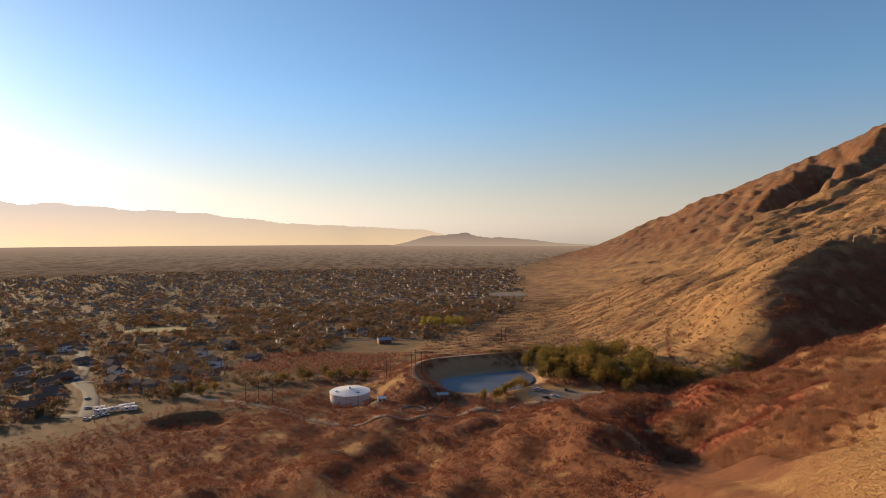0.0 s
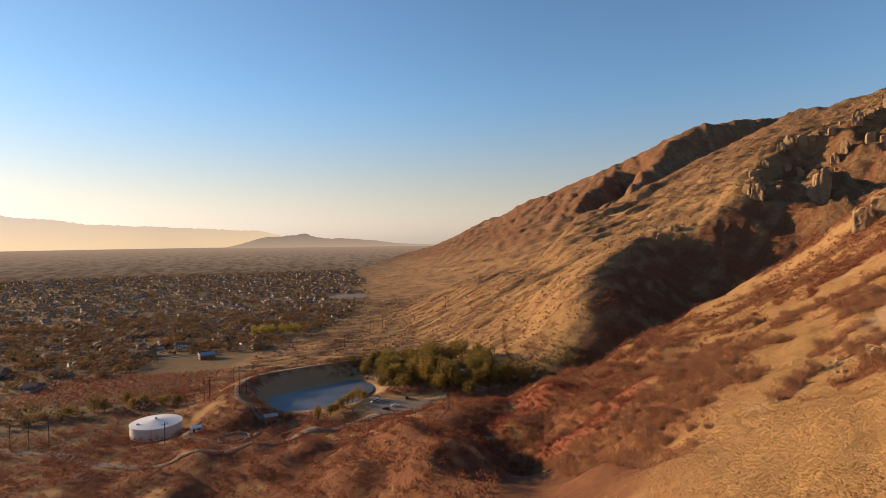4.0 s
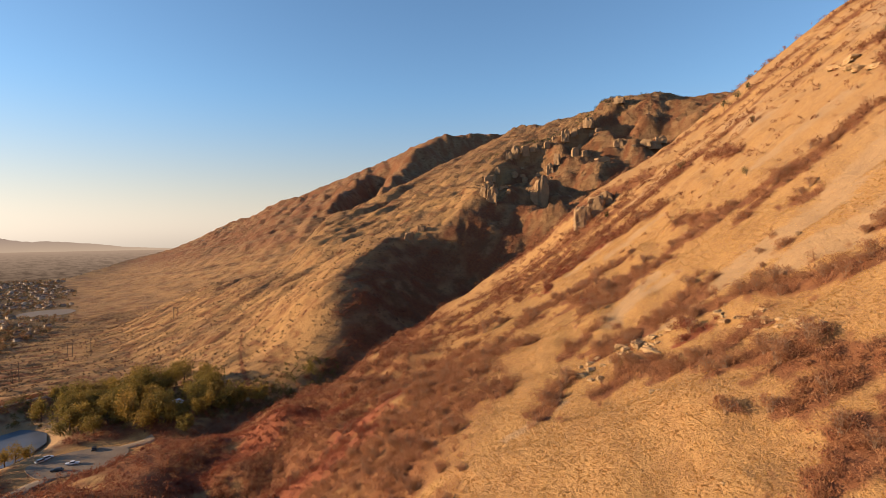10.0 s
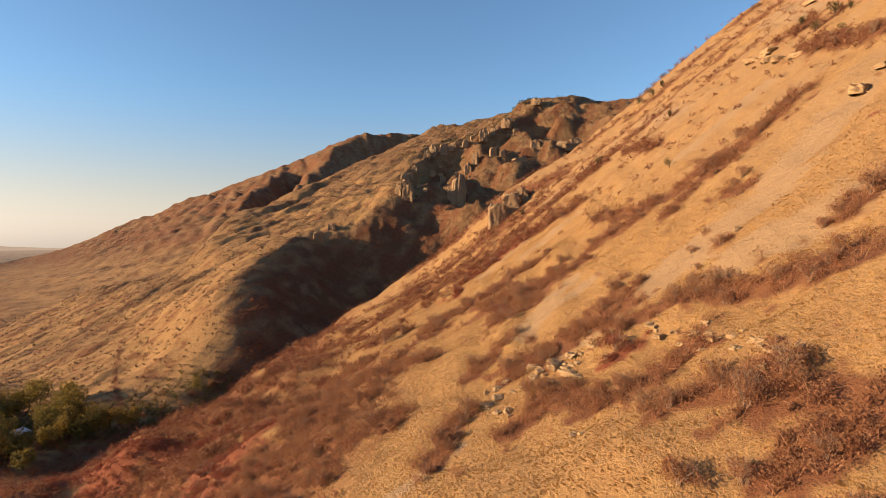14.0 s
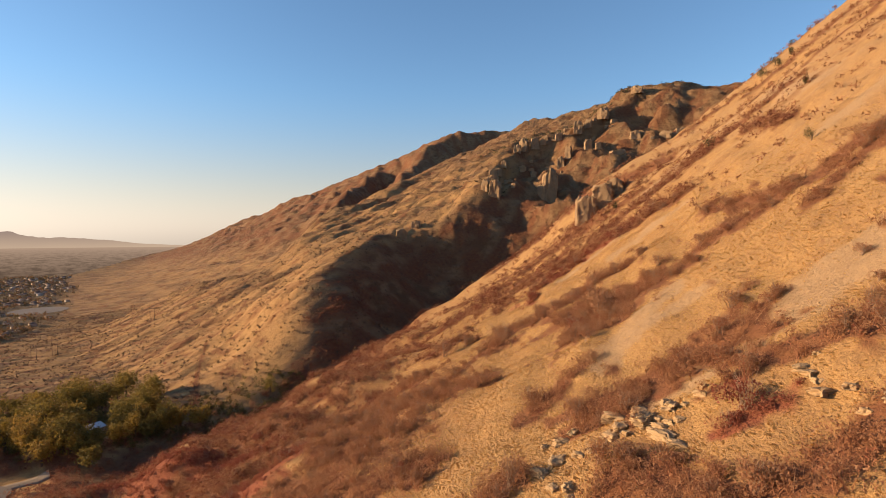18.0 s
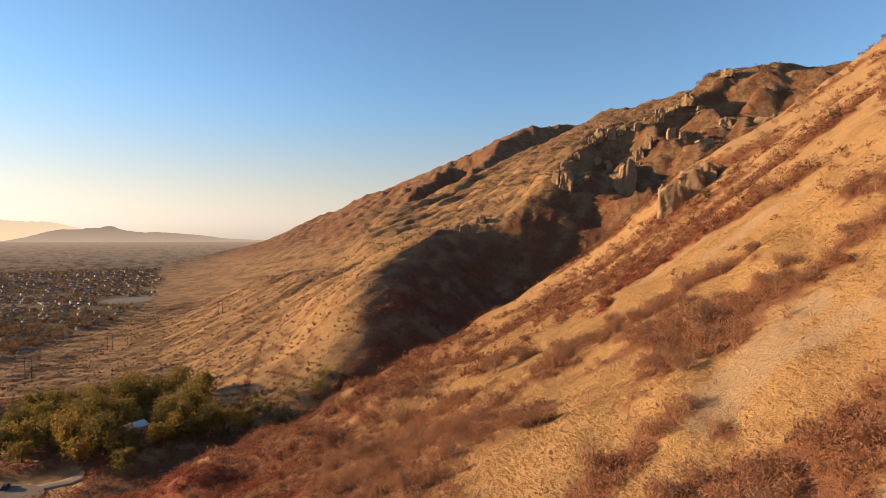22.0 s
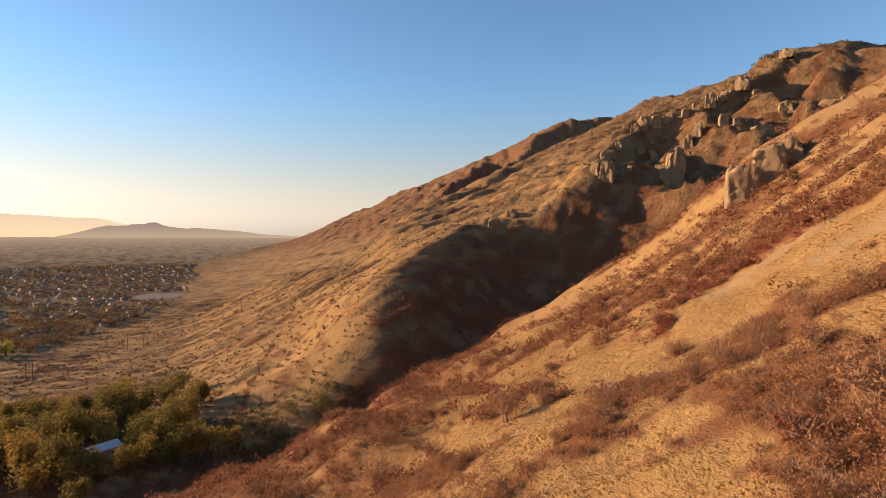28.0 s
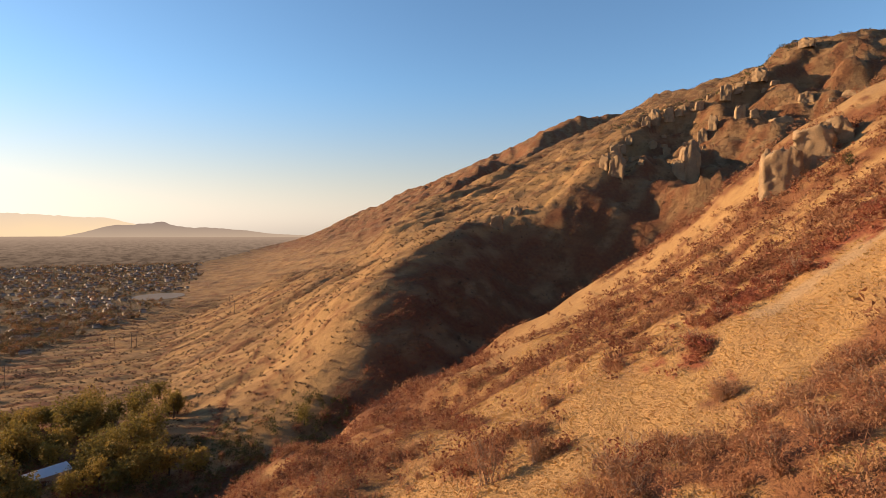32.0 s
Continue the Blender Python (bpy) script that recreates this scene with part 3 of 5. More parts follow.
def cover(x, y):
    """Shares of scrub, red leaves, scree, bare rock and built-up plain at a place."""
    u, v = 0.73 * x - 0.68 * y, 0.68 * x + 0.73 * y
    rim, _ = off_line(x, y, RIM)
    crest, _ = off_line(x, y, CREST_A)
    mine = bump((20 - rim) / 20)
    low = bump((u + 400) / 60) * bump((14 * bump((v - 170) / 50) - 6 - u) / 30) * mine * (1 - 0.85 * bump((v - 235) / 60) * bump((u + 48) / 36))
    streak = wave(v / 17, u / 75, 22) + 0.5 * wave(x / 8, y / 8, 23)
    brush = np.maximum(patches(x, y, SCRUB_LOW + SCRUB_MID + SCRUB_HIGH + SCRUB_LAST), np.clip(streak * 1.5 - 0.45, 0, 1) * bump((u + 20) / 40) * mine * bump((v - 290) / 60))
    brush = np.maximum(brush, low * np.clip(1.45 + 0.7 * wave(x / 38, y / 38, 24) + 0.5 * wave(x / 11, y / 11, 25), 0, 1))
    wall = bump((-crest - 6) / 20) * bump((rim - 5) / 20) * bump((x - 60) / 60)
    brush = np.maximum(brush, wall * np.clip(wave(x / 40, y / 25, 27) * 0.9 + 0.6 - 0.7 * bump((x - 480) / 120), 0, 1))
    flank = bump((crest + 4) / 10) * bump((x - 90 - 0.05 * (y - 400)) / 60)
    brush = np.maximum(brush, 0.8 * flank * np.clip(wave(x / 70, y / 19, 28) + 0.8 * wave(x / 20, y / 8, 29) - 0.55, 0, 1))
    mouth = bump((170 - np.hypot(x - 20, y - 385)) / 60) * bump((rim + 10) / 20) * (np.hypot(x - 34, y - 402) > 44)
    for px, py, _, rad in YARDS:
        mouth = mouth * (np.hypot(x - px, y - py) > rad + 3)
    brush = np.maximum(brush, mouth * np.clip(0.75 + 0.9 * wave(x / 26, y / 26, 47) + 0.5 * wave(x / 8, y / 8, 48), 0, 1))
    for line in TRACKS:
        d, w = off_line(x, y, line)
        brush = np.maximum(brush, 0.85 * bump((2.2 - np.abs(d)) / 1.4) * (w > 0) * (w < len(line) - 1))
    red = patches(x, y, RED_PATCH)
    scree = np.maximum(patches(x, y, SCREE + SCREE_HIGH, 0.25), 0.5 * mine * bump((u - 50) / 60) * np.clip(0.45 + 0.8 * wave(v / 22, u / 90, 54), 0, 1)) * (1 - brush)
    rock = np.maximum(flank * bump((x - 240) / 260) * np.clip(0.26 + 0.5 * wave(x / 120, y / 45, 49), 0, 0.9), wall * 0.8)
    dam, _ = off_line(x, y, DAM)
    scree = np.maximum(scree, bump((dam - 3) / 3) * bump((60 - np.hypot(x - 30, y - 410)) / 8))
    rock = np.maximum(rock, bump((x - 520) / 200) * bump((crest + 80) / 60) * 0.7)
    rock = np.maximum(rock, bump((y - 1300) / 400) * bump((x - 420) / 300) * 0.9)
    top = np.maximum(north_spur(x, y), np.maximum(far_mountain(x, y), hillside(x, y)))
    town, _ = off_line(x, y, TOWN_EDGE)
    plain = bump((valley(x, y) + 6.0 - top) / 8) * bump((np.hypot(x, y) - 330) / 60) * bump((town + 12) / 24)
    bench = bump((20 - town) / 30) * bump((y - 430) / 40) * (1 - flank) * (1 - plain)
    rock = np.maximum(rock, np.maximum(bench, flank * bump((crest - 60) / 90)) * np.clip(0.3 + 0.5 * wave(x / 90, y / 30, 53), 0, 0.85))
    brush = np.maximum(brush, np.maximum(bench, 0.6 * flank * bump((420 - x) / 200)) * np.clip(0.9 * wave(x / 75, y / 28, 45) + 0.7 * wave(x / 24, y / 10, 46) - 0.1, 0, 1))
    # The far mountain: ledges and dry brush in bands.
    far = bump((y - 1250 - 0.3 * (x - 700)) / 200) * bump((x - 480) / 260)
    brush = np.maximum(brush, far * np.clip(0.45 + 0.5 * wave(x / 210, y / 120, 56) + 0.45 * wave(x / 60, y / 45, 57), 0, 0.95))
    return brush, red, scree, rock, plain


# ---- ground: one sheet, finer where the view goes ----
def sheet(cx, cy):
    az = np.concatenate([np.arange(-46, 14, 0.34), np.arange(14, 68, 0.2), np.arange(68, 96, 0.32), np.arange(96, 314, 4.0)])
    rad = np.concatenate([[0.0], np.geomspace(6, 400, 390), np.arange(403, 1150, 3.2), np.geomspace(1160, 4950, 120)])
    a, r = np.meshgrid(np.radians(az), rad, indexing="ij")
    x, y = cx + r * np.sin(a), cy + r * np.cos(a)
    co = np.stack([x, y, ground(x, y)], -1).reshape(-1, 3)
    n, m = len(az), len(rad)
    i, j = np.meshgrid(np.arange(n), np.arange(m - 1), indexing="ij")
    k = (i + 1) % n
    quads = np.stack([i * m + j, i * m + j + 1, k * m + j + 1, k * m + j], -1).reshape(-1, 4)[:, ::-1]
    me = mesh_of("ground", co, quads, LAND, smooth=True)
    for name, share in zip(("brush", "red", "scree", "rock", "plain"), cover(co[:, 0], co[:, 1])):
        me.attributes.new(name, "FLOAT", "POINT").data.foreach_set("value", share.astype(np.float32))
    return me


tagged(new("ground", sheet(60, 60)), "dry golden grass slopes, gullies and a flat valley floor", "ground", kind="structure")


# ---- distance ----
def skyline(name, dist, az, el, mat, label, base=-2.5):
    """A range of hills on the far side of the valley, as a solid wall of land that slopes back."""
    az = np.asarray(az)
    fine = np.linspace(az[0], az[-1], 420)
    e = np.interp(fine, az, el)
    e = e + 0.10 * wave(fine / 3.1, 0 * fine, len(name)) * np.clip((e + 1.3) / 1.5, 0, 1) + 0.035 * wave(fine / 0.8, 0 * fine, 5) * np.clip((e + 1.3) / 1.5, 0, 1)
    rows = []
    for k, (f, back) in enumerate(((0.0, 0), (0.4, 25), (0.75, 50), (1.0, 80), (0.0, 120))):
        d = dist + back
        top = np.tan(np.radians(base + (e - base) * f)) * d + 113
        rows.append(np.stack([d * np.sin(np.radians(fine)), d * np.cos(np.radians(fine)), top], -1))
    co = np.concatenate(rows)
    n = len(fine)
    i, j = np.meshgrid(np.arange(len(rows) - 1), np.arange(n - 1), indexing="ij")
    q = np.stack([i * n + j, i * n + j + 1, (i + 1) * n + j + 1, (i + 1) * n + j], -1).reshape(-1, 4)
    tagged(new(name, mesh_of(name, co, q, mat, smooth=True)), label, "mountains", kind="structure")


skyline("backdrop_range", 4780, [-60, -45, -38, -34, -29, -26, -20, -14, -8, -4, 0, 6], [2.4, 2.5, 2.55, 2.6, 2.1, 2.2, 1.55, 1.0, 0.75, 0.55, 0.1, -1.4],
        haze("hazy_range", (0.62, 0.44, 0.26), (0.42, 0.34, 0.29), 60, 300, 0.95), "pale mountain range with golden haze painted into its glow")
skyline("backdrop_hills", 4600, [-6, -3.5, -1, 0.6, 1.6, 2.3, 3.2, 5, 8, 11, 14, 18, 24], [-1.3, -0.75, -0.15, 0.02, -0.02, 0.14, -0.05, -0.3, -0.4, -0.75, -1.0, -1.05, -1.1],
        haze("hazy_hills", (0.36, 0.26, 0.18), (0.22, 0.16, 0.13), 20, 120, 0.9), "low brown hills with valley haze painted into their glow")


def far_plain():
    """The plain's last miles, glowing with painted haze; closes the valley below the hills."""
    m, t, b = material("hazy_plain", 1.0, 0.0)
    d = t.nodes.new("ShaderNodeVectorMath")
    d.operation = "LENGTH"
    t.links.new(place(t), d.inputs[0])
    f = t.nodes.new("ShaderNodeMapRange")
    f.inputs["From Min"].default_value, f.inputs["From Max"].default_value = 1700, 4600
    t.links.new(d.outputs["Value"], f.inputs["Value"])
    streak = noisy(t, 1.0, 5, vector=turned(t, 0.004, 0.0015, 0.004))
    # Dark noise stands for woods and roofs; the painted haze swallows it further out.
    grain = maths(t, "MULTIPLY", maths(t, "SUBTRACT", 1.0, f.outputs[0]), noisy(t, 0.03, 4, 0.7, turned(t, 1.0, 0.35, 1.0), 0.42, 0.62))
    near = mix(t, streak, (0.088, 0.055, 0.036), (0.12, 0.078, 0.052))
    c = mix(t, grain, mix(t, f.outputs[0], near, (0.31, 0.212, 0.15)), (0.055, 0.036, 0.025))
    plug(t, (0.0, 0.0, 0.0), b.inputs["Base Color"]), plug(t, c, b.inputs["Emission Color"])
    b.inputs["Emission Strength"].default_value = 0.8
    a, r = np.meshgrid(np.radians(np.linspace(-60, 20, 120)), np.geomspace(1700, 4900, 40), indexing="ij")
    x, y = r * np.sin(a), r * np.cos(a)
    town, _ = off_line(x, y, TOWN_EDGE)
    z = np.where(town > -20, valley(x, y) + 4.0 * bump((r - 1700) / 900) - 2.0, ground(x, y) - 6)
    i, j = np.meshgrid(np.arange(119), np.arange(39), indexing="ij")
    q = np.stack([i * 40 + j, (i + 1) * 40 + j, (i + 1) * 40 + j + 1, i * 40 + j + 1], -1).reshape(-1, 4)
    tagged(new("backdrop_plain", mesh_of("backdrop_plain", np.stack([x, y, z], -1).reshape(-1, 3), q, m, smooth=True)), "brown plain with haze painted in, paler towards the hills", "distance", kind="structure")


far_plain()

# ---- ribbons: roads and tracks laid on the ground ----
def ribbon(name, pts, width, mat, label, lift=0.12, step=4.0, closed=False):
    p = np.array(list(pts) + ([pts[0]] if closed else []), float)
    s = np.concatenate([[0], np.cumsum(np.hypot(*np.diff(p, axis=0).T))])
    t = np.linspace(0, s[-1], max(4, int(s[-1] / step)))
    x, y = np.interp(t, s, p[:, 0]), np.interp(t, s, p[:, 1])
    for _ in range(6):
        x[1:-1], y[1:-1] = (x[:-2] + 2 * x[1:-1] + x[2:]) / 4, (y[:-2] + 2 * y[1:-1] + y[2:]) / 4
    dx, dy = np.gradient(x), np.gradient(y)
    q = np.hypot(dx, dy) + 1e-9
    nx, ny = -dy / q, dx / q
    across = np.array([-0.5, -0.46, -0.15, 0.15, 0.46, 0.5]) * width
    X, Y = x[:, None] + nx[:, None] * across, y[:, None] + ny[:, None] * across
    Z = np.max([ground(X + a, Y + b) for a, b in ((0, 0), (1.5, 0), (-1.5, 0), (0, 1.5), (0, -1.5))], axis=0) + lift
    Z[:, 0], Z[:, -1] = Z[:, 0] - lift - 0.5, Z[:, -1] - lift - 0.5
    co = np.stack([X, Y, Z], -1).reshape(-1, 3)
    k = len(across)
    i, j = np.meshgrid(np.arange(len(x) - 1), np.arange(k - 1), indexing="ij")
    f = np.stack([i * k + j, (i + 1) * k + j, (i + 1) * k + j + 1, i * k + j + 1], -1).reshape(-1, 4)[:, ::-1]
    return tagged(new(name, mesh_of(name, co, f, mat, smooth=True)), label, "road", kind="structure")


ribbon("road_dam", DAM[0:9], 4.0, GRAVEL, "pale gravel track on the embankment's crest")
ribbon("road_canyon", [(104, 352), (84, 352), (62, 334), (34, 322), (8, 312), (-14, 302), (-40, 300), (-75, 318), (-100, 345), (-131, 366), (-160, 380), (-190, 400)], 6.5, GRAVEL, "dusty gravel road along the bench")
ribbon("road_yard", [(-40, 372), (-46, 346), (-20, 322), (-6, 334)], 4, GRAVEL, "gravel yard track by the tank")
ribbon("road_street", [(-228, 352), (-250, 392), (-275, 430), (-306, 462), (-350, 540), (-420, 640)], 11, ASPHALT, "grey asphalt residential street")
ribbon("road_side", [(-306, 462), (-262, 468), (-215, 452), (-190, 420)], 8, ASPHALT, "asphalt side street between houses")
ribbon("road_lane", [(-430, 380), (-350, 372), (-290, 366), (-236, 352)], 8, ASPHALT, "asphalt lane below the foothill")
ribbon("road_town", [(-420, 640), (-330, 820), (-200, 980), (-120, 1200), (-60, 1500)], 12, ASPHALT, "town road running up the valley")
ribbon("road_cross", [(-900, 760), (-500, 690), (-330, 655), (-120, 640), (-20, 655)], 9, ASPHALT, "asphalt road across the plain")


def flat(name, pts, mat, label, category, lift=0.1, z=None, kind="structure"):
    bm = bmesh.new()
    vs = [bm.verts.new((x, y, (gz(x, y) if z is None else z) + lift)) for x, y in pts]
    top = bm.faces.new(vs)
    low = bmesh.ops.extrude_face_region(bm, geom=[top])
    bmesh.ops.translate(bm, verts=[v for v in low["geom"] if isinstance(v, bmesh.types.BMVert)], vec=(0, 0, -1.2))
    bmesh.ops.recalc_face_normals(bm, faces=bm.faces)
    return tagged(part(name, bm, mat), label, category, kind=kind)


def ring_points(x, y, rx, ry, n=28, wobble=0.0):
    return [(x + rx * math.cos(a) * (1 + wobble * math.sin(3 * a + 1)), y + ry * math.sin(a) * (1 + wobble * math.cos(2 * a))) for a in (k * math.tau / n for k in range(n))]


flat("water_pond", [(-2, 396), (2, 405), (18, 412), (36, 420), (58, 430), (68, 430), (68, 416), (66, 398), (55, 380), (43, 368), (28, 362), (13, 364), (0, 378)], WATER, "still blue-grey pond water", "water", z=7.3, lift=0)
flat("pavement_lot", ring_points(72, 346, 19, 16, 24, 0.08), GRAVEL, "pale gravel car park", "car park", z=11.7, lift=0.1)
flat("water_reservoir", ring_points(158, 1345, 46, 60, 36), worn("dry_liner", (0.22, 0.17, 0.12), (0.17, 0.13, 0.10), 0.05), "distant town reservoir behind a low bank", "water", lift=0.4)
flat("field_1", ring_points(-416, 799, 52, 26, 20, 0.1), worn("mown_field", (0.20, 0.17, 0.05), (0.26, 0.20, 0.06), 0.05), "yellow-green mown field", "field", lift=0.25)


# ---- water tank and its yard ----
def water_tank(x, y):
    thing = empty("water_tank", pose(x, y, 1.0), "large white-painted steel water tank on a gravel pad", "water tank")
    r, h = 13.3, 6.6
    bm = bmesh.new()
    bmesh.ops.create_cone(bm, cap_ends=True, segments=72, radius1=r, radius2=r, depth=h, matrix=Matrix.Translation((0, 0, h / 2)))
    part("wall", bm, worn("tank_paint", (0.66, 0.60, 0.54), (0.58, 0.52, 0.46), 0.15, 0.6), thing)
    bm = bmesh.new()
    bmesh.ops.create_cone(bm, cap_ends=True, segments=72, radius1=r + 0.25, radius2=0.4, depth=1.7, matrix=Matrix.Translation((0, 0, h + 0.85)))
    part("roof", bm, WHITE, thing, "low conical white roof")
    bm = bmesh.new()
    bmesh.ops.create_cone(bm, cap_ends=True, segments=72, radius1=r + 0.3, radius2=r + 0.3, depth=0.3, matrix=Matrix.Translation((0, 0, h - 0.1)))
    part("rim", bm, WHITE, thing)
    part("vent", rod((0, 0, h + 1.5), (0, 0, h + 2.6), 0.7, 0.7, 12), STEEL, thing, "grey steel vent")
    part("hatch", box(1.4, 1.4, 0.5, -8.5, -4.0, h + 0.6, 0.08), STEEL, thing)
    bm = bmesh.new()
    for s in (-0.25, 0.25):
        rod((s, -r - 0.2, 0), (s, -r - 0.2, h + 0.8), 0.05, bm=bm)
    for k in range(18):
        rod((-0.25, -r - 0.2, 0.3 + k * 0.37), (0.25, -r - 0.2, 0.3 + k * 0.37), 0.03, bm=bm)
    part("ladder", bm, STEEL, thing)
    for k in range(3):
        bm = bmesh.new()
        bmesh.ops.create_cone(bm, segments=72, radius1=r + 0.04, radius2=r + 0.04, depth=0.12, matrix=Matrix.Translation((0, 0, 1.65 * (k + 1))))
        part("weld_band", bm, WHITE, thing)


water_tank(-62.5, 371)


def small_building(name, x, y, turn, sx, sy, h, wall, roof, label, category, gable=0.9):
    thing = empty(name, pose(x, y, gz(x, y) - 0.1, 0, 0, turn), label, category)
    part("wall", box(sx, sy, h, bevel=0.04), wall, thing)
    bm = bmesh.new()
    e = 0.35
    v = [bm.verts.new(p) for p in ((-sx / 2 - e, -sy / 2 - e, h), (sx / 2 + e, -sy / 2 - e, h), (sx / 2 + e, sy / 2 + e, h), (-sx / 2 - e, sy / 2 + e, h), (-sx / 2 - e, 0, h + gable), (sx / 2 + e, 0, h + gable))]
    for f in ((0, 1, 5, 4), (2, 3, 4, 5), (0, 4, 3), (1, 2, 5), (3, 2, 1, 0)):
        bm.faces.new([v[i] for i in f])
    part("roof", bm, roof, thing)
    part("door", box(1.0, 0.08, 2.05, -sx * 0.2, -sy / 2 - 0.03, 0.05), DARK, thing)
    part("window", box(1.1, 0.08, 0.9, sx * 0.22, -sy / 2 - 0.03, 1.1), DARK, thing)
    return thing


small_building("pump_house", -39, 352, 10, 5.2, 4.2, 2.6, WHITE, WHITE, "small white pump house beside the tank", "shed")
small_building("shed", 0, 348, 12, 6.5, 5.5, 4.4, BRICKWORK, STEEL, "brown shed with a grey metal roof above the yard", "shed", 1.0)
small_building("canyon_house", 121, 387, 30, 12, 8, 3.4, STUCCO, worn("pale_metal_roof", (0.55, 0.58, 0.62), (0.46, 0.49, 0.53), 0.3, 0.5), "house with a pale metal roof among the canyon trees", "house", 1.6)
small_building("barn", -65, 613, 20, 14, 10, 4.5, BRICKWORK, STEEL, "old barn with a grey roof in a field", "barn", 2.4)
small_building("farm_house", -129, 664, 5, 18, 10, 4, STUCCO, SHINGLE, "low farm house beside the orchard", "house", 2.0)
small_building("garden_house", -18, 669, 40, 13, 9, 4, STUCCO, SHINGLE, "small house under tall green trees", "house", 2.0)


def basin_ring(x, y, r):
    thing = empty("basin_ring", pose(x, y, gz(x, y) - 0.3), "low round concrete basin in the yard", "basin")
    bm = bmesh.new()
    n = 36
    rows = [[bm.verts.new((q * math.cos(a), q * math.sin(a), h)) for a in (k * math.tau / n for k in range(n))] for q, h in ((r, 0), (r, 1.0), (r - 0.5, 1.0), (r - 0.5, 0.4))]
    for k in range(3):
        for j in range(n):
            bm.faces.new((rows[k][j], rows[k][(j + 1) % n], rows[k + 1][(j + 1) % n], rows[k + 1][j]))
    part("kerb", bm, CONCRETE, thing)
    bm = bmesh.new()
    bmesh.ops.create_circle(bm, cap_ends=True, segments=n, radius=r - 0.5, matrix=Matrix.Translation((0, 0, 0.42)))
    part("floor", bm, DIRT, thing)


basin_ring(-18, 332, 8)


# ---- power lines ----
def pole(x, y, h, turn, arms=1, name="power_pole", twin=False):
    z = gz(x, y)
    thing = empty(name, pose(x, y, z - 0.3, 0, 0, turn), "tall dark wooden power pole with crossarms" if not twin else "twin-post wooden power pole on the bench", "power pole", "power poles")
    for s in ((-2.2, 2.2) if twin else (0,)):
        part("post", rod((s, 0, 0), (s, 0, h), 0.24, 0.15, 8), POLE, thing)
    for k in range(arms):
        arm = part("crossarm", box(7.0 if twin else 3.2, 0.2, 0.24, 0, 0.2, h - 1.2 - 1.6 * k), POLE, thing)
        for s in (-1, 0, 1):
            part("insulator", rod((s * (2.9 if twin else 1.4), 0.2, h - 0.96 - 1.6 * k), (s * (2.9 if twin else 1.4), 0.2, h - 0.6 - 1.6 * k), 0.09, 0.06, 6), STEEL, arm)
    return Vector((x, y, z - 0.3 + h - 0.6))


TOPS = {}
for key, x, y, h, turn, arms in (("a", -22, 386, 17, 30, 2), ("b", -19, 388, 18, 30, 2), ("c", -15, 389, 17, 30, 1), ("d", -38, 404, 15, 30, 2), ("e", -41, 402, 15, 30, 1), ("f", -131, 366, 14, 40, 2),
                             ("g", -121, 362, 15, 40, 1), ("h", -112, 362, 15, 40, 1), ("i", -52, 338, 12, 30, 1), ("j", -213, 336, 9, 10, 1)):
    TOPS[key] = pole(x, y, h, turn, arms)
for x, y in ((119, 740), (136, 746), (223, 747), (66, 600), (250, 1000)):
    pole(x, y, 16, -25, 1, twin=True)
FAR_TOWER = Vector((-470, 760, gz(-470, 760) + 14))
pole(-470, 760, 14, 40, 2)


def wire(a, b, sag, name="power_line"):
    n = 26
    bm = bmesh.new()
    rows = []
    side = (b - a).cross(Vector((0, 0, 1))).normalized()
    for k in range(n + 1):
        t = k / n
        p = a.lerp(b, t) - Vector((0, 0, 4 * sag * t * (1 - t)))
        rows.append([bm.verts.new(p + side * 0.028), bm.verts.new(p - side * 0.028), bm.verts.new(p + Vector((0, 0, 0.05)))])
    for r, s in zip(rows, rows[1:]):
        for j in range(3):
            bm.faces.new((r[j], r[(j + 1) % 3], s[(j + 1) % 3], s[j]))
    return tagged(part(name, bm, POLE), "thin sunlit overhead wire between poles", "power line", "power lines")


for k, off in enumerate((-3, -1.5, 0, 1.5, 3)):
    o = Vector((off, off * 0.8, 0.5 * (k % 2)))
    wire(TOPS["f"] + o, FAR_TOWER + o * 1.3, 9)
for off in (-1.2, 0, 1.2):
    o = Vector((off, off, 0))
    wire(TOPS["f"] + o, TOPS["d"] + o, 3)
    wire(TOPS["d"] + o, TOPS["a"] + o, 0.5)


